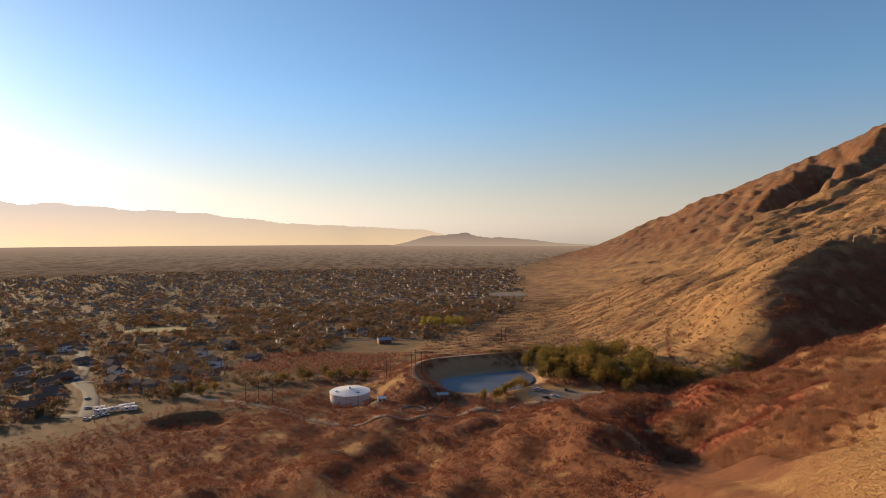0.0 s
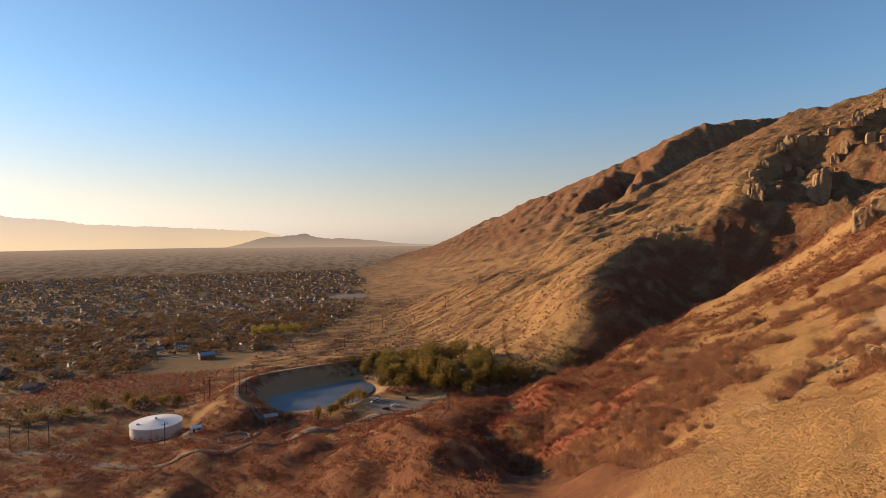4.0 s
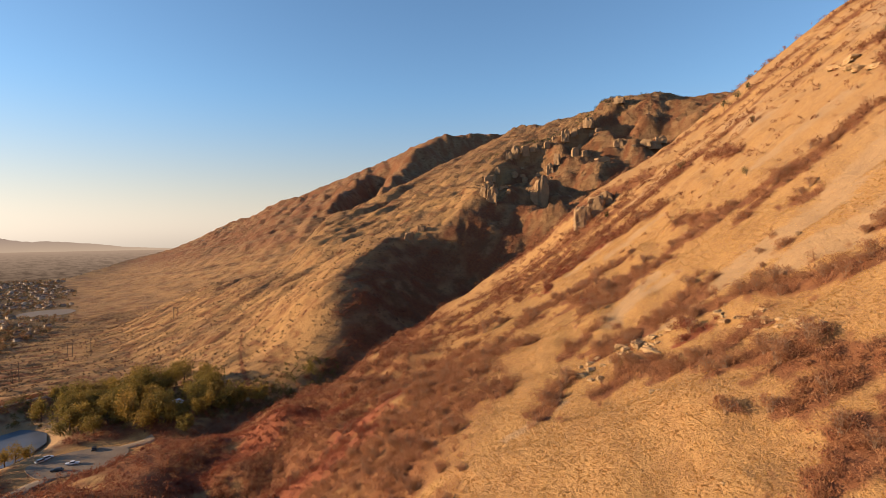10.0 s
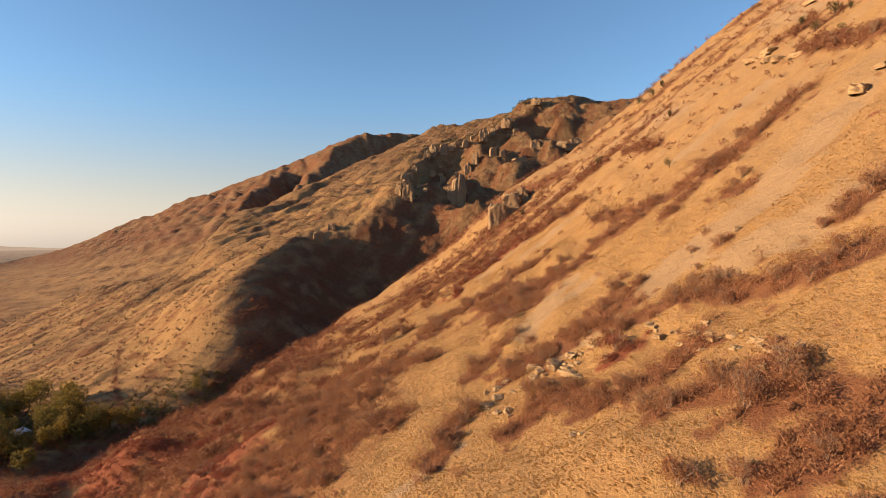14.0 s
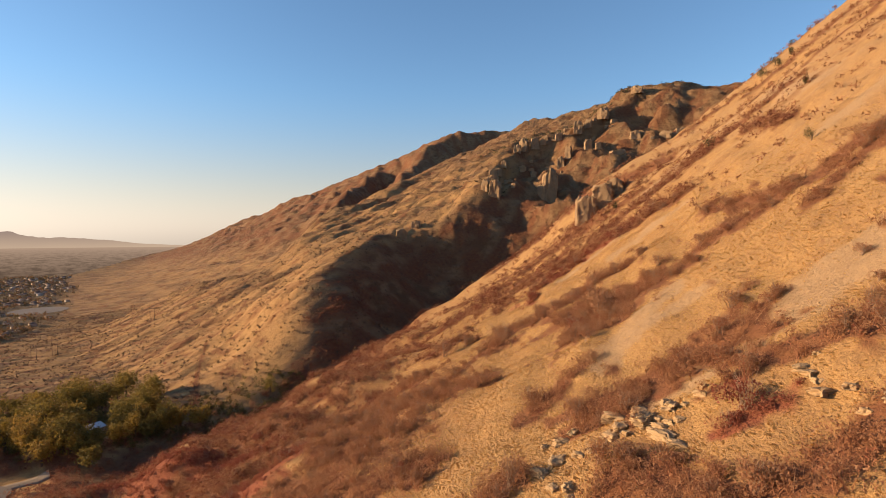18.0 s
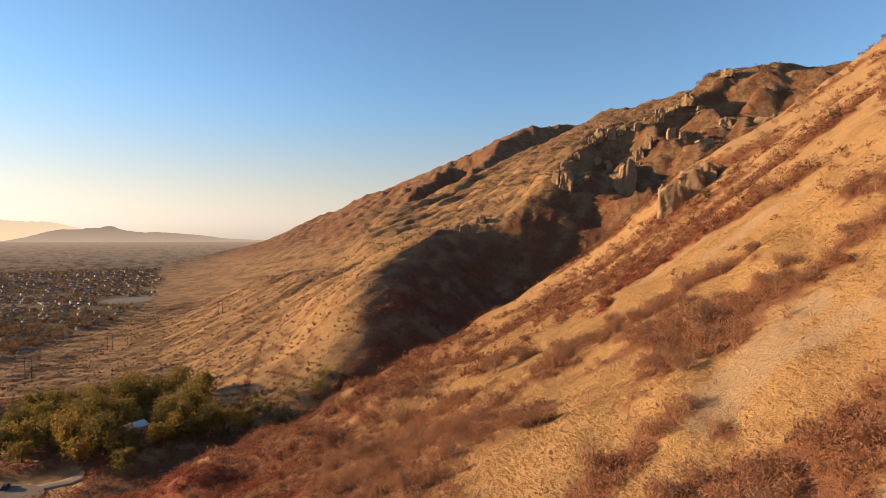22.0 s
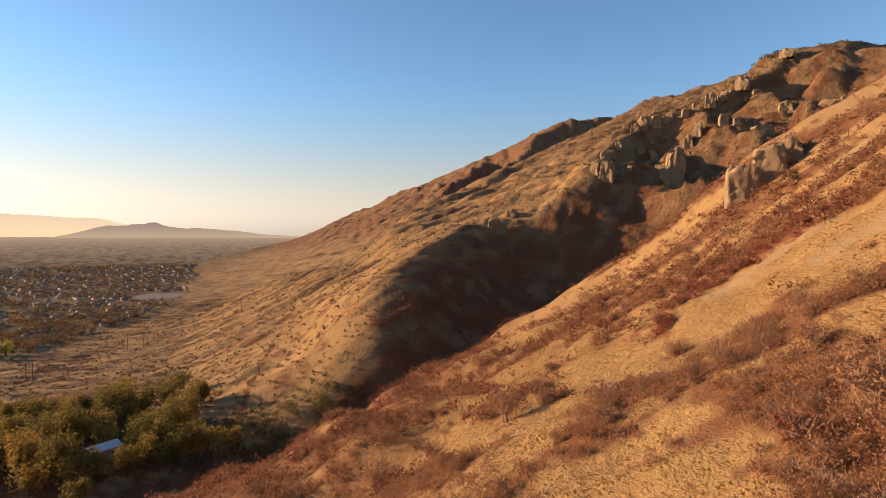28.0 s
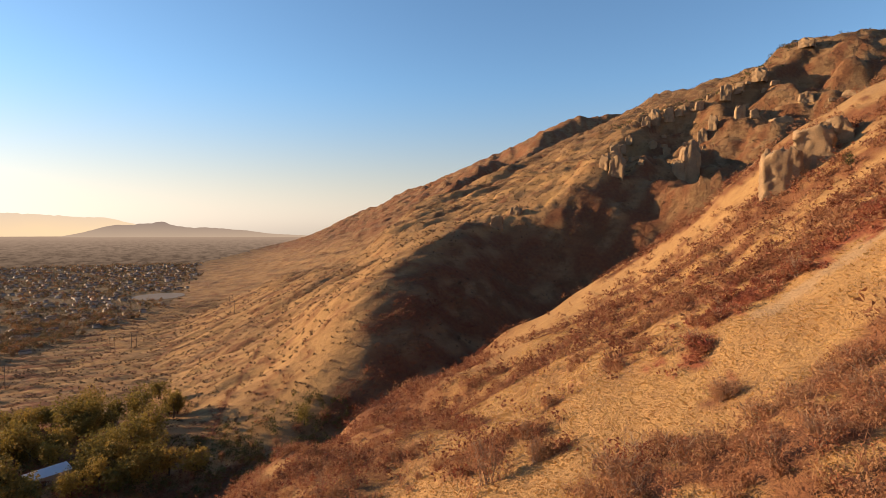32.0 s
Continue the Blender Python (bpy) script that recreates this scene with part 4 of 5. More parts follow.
# ---- parked vehicles ----
def car(x, y, turn, paint, label, long=4.7, pickup=False, z=None):
    thing = empty("car", pose(x, y, gz(x, y) + 0.06 if z is None else z, 0, 0, turn), label, "car", "parked cars")
    body = box(long, 1.85, 0.62, 0, 0, 0.38, 0.14)
    part("body", body, paint, thing)
    bm = bmesh.new()
    c0, c1 = (-0.9, 0.7) if pickup else (-1.9, 0.8)
    v = [bm.verts.new(p) for p in ((c0, -0.85, 0.98), (c1 + 0.5, -0.85, 0.98), (c1 + 0.5, 0.85, 0.98), (c0, 0.85, 0.98), (c0 + 0.45, -0.68, 1.55), (c1 - 0.3, -0.68, 1.55), (c1 - 0.3, 0.68, 1.55), (c0 + 0.45, 0.68, 1.55))]
    for f in ((0, 1, 5, 4), (1, 2, 6, 5), (2, 3, 7, 6), (3, 0, 4, 7), (4, 5, 6, 7), (3, 2, 1, 0)):
        bm.faces.new([v[i] for i in f])
    cabin = part("cabin", bm, DARK, thing, "dark glass cabin")
    part("roof", box(1.5 if pickup else 2.1, 1.38, 0.06, (c0 + c1) / 2 + 0.1, 0, 1.53, 0.02), paint, cabin)
    for sx in (-1.45, 1.4):
        for sy in (-0.92, 0.92):
            wheel = part("wheel", rod((sx, sy - 0.11, 0.34), (sx, sy + 0.11, 0.34), 0.34, None, 16), RUBBER, thing)
            part("rim", rod((sx, sy - 0.13, 0.34), (sx, sy + 0.13, 0.34), 0.2, None, 10), STEEL, wheel)
    for sy in (-0.65, 0.65):
        part("headlight", box(0.06, 0.4, 0.16, long / 2, sy, 0.72), WHITE, thing)
    return thing


car(70, 344, 160, WHITE, "white pickup truck parked on gravel", 5.3, True, 11.68)
car(60, 356, 20, PAINT, "silver car parked by the roadside", z=11.7)
car(64, 340, 150, BLACK, "black car parked on gravel", z=11.68)
car(62.5, 358.5, 22, WHITE, "white car parked by the roadside", z=11.7)
car(80, 357, 80, BLACK, "dark car parked near the trees", z=11.68)
for x, y, r in ((-216, 352, 30), (-220, 348, 35), (-223, 344, 30), (-258, 400, 60), (-290, 372, 5), (-240, 372, 60)):
    car(x, y, r, WHITE if x > -240 else PAINT, "car parked beside the houses")


def trailer(x, y, turn, long, label):
    thing = empty("trailer", pose(x, y, gz(x, y), 0, 0, turn), label, "trailer", "parked trailers")
    part("body", box(long, 2.5, 2.5, 0, 0, 0.6, 0.12), WHITE, thing)
    part("roof_unit", box(0.9, 0.7, 0.25, 0, 0, 3.08, 0.05), STEEL, thing)
    part("window", box(1.2, 0.06, 0.7, -long * 0.2, -1.27, 1.7), DARK, thing)
    part("window", box(0.9, 0.06, 0.7, long * 0.25, -1.27, 1.7), DARK, thing)
    for s in (-1.1, 1.1):
        part("wheel", rod((0, s - 0.12, 0.38), (0, s + 0.12, 0.38), 0.38, None, 14), RUBBER, thing)


for x, y, r, l in ((-222, 357, 35, 8), (-216, 362, 35, 7), (-211, 368, 30, 9), (-228, 365, 35, 7), (-205, 361, 20, 8)):
    trailer(x, y, r, l, "white travel trailer parked in a storage yard")


# ---- houses ----
def house(m, sx, sy, storeys, wall, roof_mat, label):
    thing = empty("house", m, label, "house", "town houses")
    h = 2.8 * storeys + 0.4
    part("wall", box(sx, sy, h + 0.6, 0, 0, -0.6), wall, thing)
    rise, e = sy * 0.30, 0.5
    bm = bmesh.new()
    hip = sx / 2 - sy * 0.22
    v = [bm.verts.new(p) for p in ((-sx / 2 - e, -sy / 2 - e, h), (sx / 2 + e, -sy / 2 - e, h), (sx / 2 + e, sy / 2 + e, h), (-sx / 2 - e, sy / 2 + e, h), (-hip, 0, h + rise), (hip, 0, h + rise))]
    for f in ((0, 1, 5, 4), (2, 3, 4, 5), (0, 4, 3), (1, 2, 5), (3, 2, 1, 0)):
        bm.faces.new([v[i] for i in f])
    roof = part("roof", bm, roof_mat, thing)
    part("chimney", box(0.9, 0.7, 1.6, sx * 0.2, sy * 0.1, h + rise * 0.6), BRICKWORK, roof)
    wing = part("garage", box(6.2, 5.5, 3.0, sx / 2 - 2.5, -sy / 2 - 2.2, -0.3), wall, thing)
    bm = bmesh.new()
    gx, gy = sx / 2 - 2.5, -sy / 2 - 2.2
    v = [bm.verts.new(p) for p in ((gx - 3.5, gy - 3.1, 2.7), (gx + 3.5, gy - 3.1, 2.7), (gx + 3.5, gy + 2.9, 2.7), (gx - 3.5, gy + 2.9, 2.7), (gx, gy - 3.1, 4.5), (gx, gy + 2.9, 4.5))]
    for f in ((0, 1, 4), (1, 2, 5, 4), (2, 3, 5), (3, 0, 4, 5), (3, 2, 1, 0)):
        bm.faces.new([v[i] for i in f])
    part("garage_roof", bm, roof_mat, wing)
    part("garage_door", box(4.6, 0.08, 2.2, gx, gy - 2.78, 0.0), WHITE, wing, "white garage door")
    for s in range(storeys):
        for fx in (-0.36, -0.12):
            w = part("window", box(1.6, 0.1, 1.3, fx * sx, -sy / 2 - 0.02, 1.0 + 2.8 * s), DARK, thing)
            part("frame", box(1.8, 0.06, 0.12, fx * sx, -sy / 2 - 0.03, 0.88 + 2.8 * s), WHITE, w)
        for fx in (-0.3, 0.05, 0.33):
            part("window", box(1.5, 0.1, 1.3, fx * sx, sy / 2 + 0.02, 1.0 + 2.8 * s), DARK, thing)
        part("window", box(0.1, 1.5, 1.3, -sx / 2 - 0.02, sy * 0.1, 1.0 + 2.8 * s), DARK, thing)
        part("window", box(0.1, 1.5, 1.3, sx / 2 + 0.02, sy * 0.15, 1.0 + 2.8 * s), DARK, thing)
    part("door", box(1.0, 0.1, 2.1, 0.02 * sx, -sy / 2 - 0.02, 0.0), BRICKWORK, thing)
    return thing


g = np.random.default_rng(11)
HOUSES = [(-304, 424, 60, 0), (-320, 446, 60, 1), (-292, 404, 60, 2), (-338, 410, 62, 0), (-262, 440, -30, 1), (-242, 436, -30, 2), (-226, 430, -25, 0), (-206, 430, -20, 3), (-276, 366, 5, 1), (-318, 356, 5, 2), (-352, 394, 60, 3),
          (-330, 480, 60, 2), (-350, 452, 62, 1), (-372, 430, 62, 0), (-288, 486, -30, 3), (-258, 490, -28, 0), (-228, 480, -25, 1), (-196, 462, -20, 2), (-312, 520, -30, 1), (-276, 530, -30, 2), (-240, 524, -28, 0),
          (-380, 500, 60, 3), (-398, 470, 60, 1), (-210, 508, -25, 3), (-366, 560, 60, 0), (-330, 572, -30, 2), (-292, 578, -30, 1), (-250, 572, -30, 3), (-430, 520, 60, 2), (-420, 430, 60, 0), (-400, 380, 5, 1), (-185, 540, -25, 0),
          (-470, 600, 60, 1), (-440, 640, 60, 3), (-380, 660, -30, 2), (-300, 640, -30, 0), (-240, 620, -30, 1), (-190, 600, -25, 2), (-150, 650, 10, 0), (-100, 690, 10, 3)]
KINDS = [house(pose(0, 0, -200), 15, 9.5, 1, STUCCO, SHINGLE, "tan stucco house with a dark hipped roof"), house(pose(0, 0, -200), 14, 10, 2, STUCCO, SHINGLE, "two-storey stucco house with a dark hipped roof"),
         house(pose(0, 0, -200), 16, 9, 1, BRICKWORK, SHINGLE, "brown brick house with a dark hipped roof"), house(pose(0, 0, -200), 13, 9, 2, WHITE, SHINGLE, "two-storey white house with a dark hipped roof")]
for x, y, turn, kind in HOUSES:
    copy_thing(KINDS[kind], pose(x, y, gz(x, y) + 0.3, 0, 0, turn + float(g.uniform(-4, 4))))
for k in KINDS:
    for o in (*k.children_recursive, k):
        bpy.data.objects.remove(o)

# ---- rocks ----
def crag_mesh(seed, n=15, mat=None, rough=1.0):
    """A cliff of jointed limestone, about one metre in each direction, standing on z = 0: flat-faced blocks stand in and out."""
    q = np.random.default_rng(seed)
    g = np.linspace(-0.5, 0.5, n + 1)
    i, j = np.meshgrid(np.arange(n), np.arange(n), indexing="ij")
    quads = np.stack([i, i + 1, i + 1, i], -1).reshape(-1, 4) * (n + 1) + np.stack([j, j, j + 1, j + 1], -1).reshape(-1, 4)
    a, b = (v.ravel() for v in np.meshgrid(g, g, indexing="ij"))
    flat_side = np.full(len(a), 0.5)
    sides = [(flat_side, a, b), (-flat_side, b, a), (b, flat_side, a), (a, -flat_side, b), (a, b, flat_side)]
    co = np.concatenate([np.stack(side, -1) for side in sides])
    faces = np.concatenate([quads + k * (n + 1) ** 2 for k in range(5)])
    _, first, back = np.unique(np.round(co, 4), axis=0, return_index=True, return_inverse=True)
    co, faces = co[first], np.reshape(back, -1)[faces]
    x, y, z = co.T
    up = z + 0.5

    def blocks(count, tall):
        """One value for each joint block."""
        seeds = q.uniform(-0.6, 0.6, (count, 3))
        gap = (x[:, None] - seeds[:, 0]) ** 2 + (y[:, None] - seeds[:, 1]) ** 2 + ((z[:, None] - seeds[:, 2]) / tall) ** 2
        return q.uniform(-1, 1, count)[gap.argmin(1)]

    big, small, chips = blocks(30, 1.8), blocks(140, 1.2), q.normal(0, 1, (2, len(x)))
    grow = 1.0 - 0.10 * rough * up + 0.12 * rough * big + 0.08 * rough * small
    lean = q.normal(0, 0.08)
    roof = 0.80 + 0.09 * blocks(14, 9.0) + 0.035 * small + 0.012 * chips[0] - 0.35 * x * x
    return mesh_of("crag", np.stack([x * grow + lean * up + 0.012 * rough * chips[1], y * grow + 0.012 * rough * chips[0], up * roof], -1), faces, mat or CRAG)


CRAGS = [crag_mesh(40 + 7 * k) for k in range(6)]
PALE_CRAGS = [crag_mesh(90 + 7 * k, 11, PALE_ROCK, 2.2) for k in range(6)]


def crag(x, y, sx, sy, sz, turn, kind, label="sunlit weathered limestone outcrop on the slope", sink=0.25, name="rock_outcrop", group="limestone outcrops", shapes=None):
    ob = tagged(new(name, (shapes or CRAGS)[kind % 6]), label, "rock", group)
    ob.matrix_basis = pose(x, y, gz(x, y) - sink * sz, 4 * math.sin(x), 4 * math.cos(y), turn) @ Matrix.Diagonal((sx, sy, sz, 1))
    return ob


for k, (x, y, w, h) in enumerate(((594, 601, 11, 15), (682, 641, 10, 15), (696, 642, 13, 20), (710, 633, 11, 17), (698, 575, 10, 19), (707, 569, 9, 17), (727, 552, 10, 21), (757, 591, 12, 18), (798, 577, 16, 16), (740, 514, 21, 18),
                                  (779, 512, 13, 12), (797, 478, 16, 11), (811, 473, 20, 12), (828, 470, 16, 10), (650, 506, 13, 18), (662, 498, 10, 13), (511, 516, 12, 21), (505, 523, 8, 13), (398, 529, 10, 13), (424, 540, 8, 9), (866, 562, 18, 12), (612, 610, 7, 10), (640, 628, 8, 11), (775, 586, 9, 11), (735, 610, 9, 12))):
    crag(x, y, w, 0.7 * w + 2, h * 1.2, -38 - 14 * (k % 3), k, "broken sunlit limestone cliff above the canyon", 0.3)
q = np.random.default_rng(77)
for k in range(46):
    t = float(q.uniform(0, 1))
    x = float(np.interp(t, [0, 0.3, 0.6, 1], [520, 600, 720, 860])) + float(q.normal(0, 12))
    y = float(np.interp(t, [0, 0.3, 0.6, 1], [525, 606, 628, 562])) - abs(float(q.normal(0, 42)))
    s = float(q.uniform(3.5, 9))
    crag(x, y, s, 0.75 * s, s * float(q.uniform(0.7, 1.5)), float(q.uniform(-70, -20)), k, "small broken limestone outcrop in the bowl")
for k, (x, y, w, d, h) in enumerate(((578, 496, 15, 12, 52), (584, 500, 16, 12, 40), (571, 499, 11, 9, 26))):
    crag(x, y, w, d, h, -41 - 9 * k, (2, 5, 0)[k], "tall sunlit limestone pillar in the canyon bowl", 0.25, "rock_pillar", "limestone pillars")
for k, (x, y, sx, sy, sz, turn) in enumerate(((309, 248, 10, 8, 19, -50), (315, 245, 10, 8, 17, -57), (323, 243, 8, 7, 11, -57))):
    crag(x, y, sx, sy, sz, turn, (0, 3, 4, 1)[k], "tall fractured sunlit rock face on the canyon rim", 0.25, "rim_rock", "rim rocks")
LEDGES = [(147, 122, 4.4), (140, 130, 3.8), (144, 118, 3.6), (148, 127, 4.0), (146, 134, 3.4), (149, 120, 3.2), (136, 125, 2.8), (144, 125, 3.0), (151, 107, 2.6), (147, 104, 2.8), (144, 98, 3.2), (141, 95, 2.6), (132, 88, 2.6), (128, 85, 2.8), (139, 92, 2.2), (126, 108, 1.8), (145, 120, 2.4), (150, 117, 2.4)]
for k, (x, y, s) in enumerate(LEDGES):
    for j in range(3):
        a = 2.1 * j + k
        crag(x + (j > 0) * s * 0.7 * math.cos(a), y + (j > 0) * s * 0.7 * math.sin(a), s * (0.7 - 0.17 * j), s * (0.5 - 0.1 * j), s * (0.34 - 0.07 * j), 37 * (k + j) % 180, k + j, "pale broken rock ledge among dry grass", 0.3, "rock_ledge", "rock ledges", PALE_CRAGS)
for k, (x, y, s) in enumerate(((209, 84, 7), (299, 118, 9), (304, 124, 7), (290, 116, 6), (214, 80, 5), (330, 96, 12), (345, 110, 10), (264, 104, 6), (275, 110, 7))):
    crag(x, y, s * 0.75, s * 0.5, s * 0.4, 37 * k % 180, k, "pale broken rock ledge high on the slope", 0.3, "rock_ledge", "rock ledges", PALE_CRAGS)
crag(171, 99, 1.3, 1.0, 1.2, 20, 2, "lone dark boulder resting on the scree", 0.1, "boulder", "boulders")

g = np.random.default_rng(5)


def loose_stones(count):
    """Stones over the scree and round the ledges, too many to count."""
    x, y = g.uniform(95, 260, count * 9), g.uniform(60, 290, count * 9)
    b, _, s, _, _ = cover(x, y)
    ok = (s + 0.04 > g.uniform(0, 1, len(x)))
    x, y = x[ok][:count], y[ok][:count]
    z = ground(x, y)
    r = g.uniform(0.06, 0.15, len(x)) * np.where(g.uniform(0, 1, len(x)) > 0.97, 2.6, 1.0)
    base = np.array([(1, 0, 0), (0, 1, 0), (-1, 0, 0), (0, -1, 0), (0, 0, 0.45), (0, 0, -0.6)])
    tri = np.array([(0, 1, 4), (1, 2, 4), (2, 3, 4), (3, 0, 4), (1, 0, 5), (2, 1, 5), (3, 2, 5), (0, 3, 5)])
    co = base[None] * r[:, None, None] * g.uniform(0.6, 1.4, (len(x), 6, 3)) + np.stack([x, y, z + 0.03], -1)[:, None]
    f = (np.arange(len(x)) * 6)[:, None, None] + tri[None]
    tagged(new("scree_stones", mesh_of("scree_stones", co.reshape(-1, 3), f.reshape(-1, 3), PALE_ROCK)), "scattered pale stones on the scree runs", "stones", kind="stuff")


loose_stones(2600)


# ---- plants ----
def leaf_cloud(g, r, h, count, size, lumps=5, flat_base=0.1):
    """Small triangles in an uneven crown of several lumps: centre at the foot, radius r, height h."""
    c = np.stack([g.normal(0, 0.42, lumps) * r, g.normal(0, 0.42, lumps) * r, g.uniform(0.42, 0.72, lumps) * h], -1)
    q = g.uniform(0.38, 0.62, lumps)
    which = g.integers(0, lumps, count)
    d = g.normal(0, 1, (count, 3))
    d /= np.linalg.norm(d, axis=1, keepdims=True)
    rad = g.uniform(0.35, 1.0, (count, 1)) ** 0.45 * g.uniform(0.8, 1.18, (count, 1))
    p = c[which] + d * rad * q[which][:, None] * np.array([r, r, h * 0.75])
    p[:, 2] = np.maximum(p[:, 2], flat_base * h * g.uniform(0.3, 1.6, count))
    a, b = g.normal(0, 1, (count, 3)), g.normal(0, 1, (count, 3))
    s = size * g.uniform(0.6, 1.4, (count, 1))
    return np.stack([p, p + a / np.linalg.norm(a, axis=1, keepdims=True) * s, p + b / np.linalg.norm(b, axis=1, keepdims=True) * s], 1)


def stem_cloud(g, r, h, count, thick, fork=3):
    """Bare stems fanning from the foot, each a thin three-sided spike with side twigs."""
    out = []
    for _ in range(count):
        a, lean = g.uniform(0, 6.283), g.uniform(0.1, 0.95)
        base = np.array([g.normal(0, 0.12) * r, g.normal(0, 0.12) * r, -0.1])
        tip = np.array([math.cos(a) * lean * r, math.sin(a) * lean * r, h * g.uniform(0.75, 1.12)])
        runs = [(base, tip, thick)]
        for _ in range(fork):
            s = base + (tip - base) * g.uniform(0.3, 0.8)
            runs.append((s, s + (tip - base) * g.uniform(0.25, 0.45) + g.normal(0, 0.22, 3) * r, thick * 0.55))
        for s, e, w in runs:
            side = np.cross(e - s, (0.3, 0.2, 1.0))
            side *= w / (np.linalg.norm(side) + 1e-9)
            lift = np.cross(side, e - s)
            lift *= w / (np.linalg.norm(lift) + 1e-9)
            ring = (s + side, s - side * 0.5 + lift * 0.87, s - side * 0.5 - lift * 0.87)
            out += [(ring[0], ring[1], e), (ring[1], ring[2], e), (ring[2], ring[0], e)]
    return np.array(out)


def soup(name, tris, mat, tone=None):
    co = tris.reshape(-1, 3)
    return mesh_of(name, co, np.arange(len(co)).reshape(-1, 3), mat, tone=tone)


SHRUBS = []
for k in range(7):
    q = np.random.default_rng(100 + k)
    r, h = q.uniform(1.3, 1.9), q.uniform(1.7, 2.6)
    SHRUBS.append((soup("branchwork", stem_cloud(q, r, h, 20, 0.035, 4), TWIG), soup("foliage", leaf_cloud(q, r, h, 760, 0.155, 7), OAK), soup("foliage", leaf_cloud(q, r, h * 0.9, 760, 0.16, 6), CRIMSON)))


def shrub(x, y, scale, kind, red=False, sparse=False):
    stems, oak, crimson = SHRUBS[kind % 7]
    label = "crimson-leaved sumac shrub on the dry slope" if red else "bare-twigged scrub oak with rust-brown leaves"
    thing = empty("sumac" if red else "scrub_oak", pose(x, y, gz(x, y) - 0.05, 0, 0, (kind * 67) % 360) @ Matrix.Diagonal((scale, scale, scale, 1)), label, "shrub", "shrubs on the near slope")
    for name, me in (("branchwork", stems), ("foliage", crimson if red else oak)):
        ob = new(name, me)
        ob.parent = thing


def scatter(x0, x1, y0, y1, tries, chance, seed):
    q = np.random.default_rng(seed)
    x, y = q.uniform(x0, x1, tries), q.uniform(y0, y1, tries)
    ok = chance(x, y) > q.uniform(0, 1, tries)
    return x[ok], y[ok]


def scrub_chance(x, y):
    b, r, s, _, _ = cover(x, y)
    return np.clip(np.maximum(b, r) - 0.15, 0, 1)


# The lone bushes that stand out, then the thickets nearest the flight.
for k, (x, y, s, red) in enumerate(((147, 111, 1.5, True), (227, 211, 1.5, True), (169, 101, 1.0, False), (112, 90, 1.2, False), (201, 197, 1.5, True), (194, 216, 2.0, False), (195, 194, 2.0, False), (213, 227, 0.8, False), (201, 214, 1.0, False), (214, 197, 0.8, False),
                                    (162, 79, 1.8, False), (198, 104, 1.2, False), (190, 158, 2.2, False), (186, 162, 2.0, True), (113, 85, 1.1, False), (175, 108, 0.8, False), (165, 104, 0.6, False))):
    shrub(x, y, s, k, red)
nx, ny = scatter(96, 262, 56, 262, 2600, lambda x, y: scrub_chance(x, y) * bump((150 - np.hypot(x - 165, y - 145)) / 120), 31)
_, nred, _, _, _ = cover(nx, ny)
for k, (x, y) in enumerate(zip(nx[:270], ny[:270])):
    shrub(float(x), float(y), 0.75 + 0.65 * ((k * 37) % 100) / 100, k, bool(nred[k] > 0.3))


def thicket(name, x, y, count, size, rmin, rmax, mat, label, category, seed, tall=1.25, stems=0):
    """Plants past counting, joined: each a few lumps of leaves, with its own tone."""
    q = np.random.default_rng(seed)
    n, lumps = len(x), 4
    r = q.uniform(rmin, rmax, n)
    h = r * tall * q.uniform(0.8, 1.2, n)
    size_of = np.stack([r, r, h * 0.75], -1)
    mid = np.stack([q.normal(0, 0.42, (n, lumps)), q.normal(0, 0.42, (n, lumps)), q.uniform(0.42, 0.72, (n, lumps)) / 0.75], -1) * size_of[:, None]
    which = q.integers(0, lumps, (n, count))
    d = q.normal(0, 1, (n, count, 3))
    d /= np.linalg.norm(d, axis=-1, keepdims=True)
    reach = q.uniform(0.35, 1.0, (n, count, 1)) ** 0.45 * q.uniform(0.32, 0.7, (n, count, 1))
    p = np.take_along_axis(mid, which[..., None].repeat(3, -1), 1) + d * reach * size_of[:, None]
    p[..., 2] = np.maximum(p[..., 2], 0.1 * h[:, None] * q.uniform(0.3, 1.6, (n, count)))
    if stems:
        k = stems * 2
        foot = np.concatenate([q.normal(0, 0.15, (n, k, 2)) * r[:, None, None], np.full((n, k, 1), -0.1)], -1)
        tip = np.concatenate([q.normal(0, 0.55, (n, k, 2)) * r[:, None, None], q.uniform(0.7, 1.15, (n, k, 1)) * h[:, None, None]], -1)
        wide = q.normal(0, 0.03, (n, k, 3))
        twigs = np.stack([foot - wide, foot + wide, tip], 2)
    a, b = q.normal(0, 1, (2, n, count, 3))
    s = size * q.uniform(0.6, 1.4, (n, count, 1))
    tris = np.stack([p, p + a / np.linalg.norm(a, axis=-1, keepdims=True) * s, p + b / np.linalg.norm(b, axis=-1, keepdims=True) * s], 2)
    if stems:
        tris = np.concatenate([tris, twigs], 1)
    tris = tris + np.stack([x, y, ground(x, y)], -1)[:, None, None]
    tone = np.repeat(q.uniform(0, 1, n), tris.shape[1] * 3)
    tagged(new(name, soup(name, tris.reshape(-1, 3, 3), mat, tone)), label, category, kind="stuff")


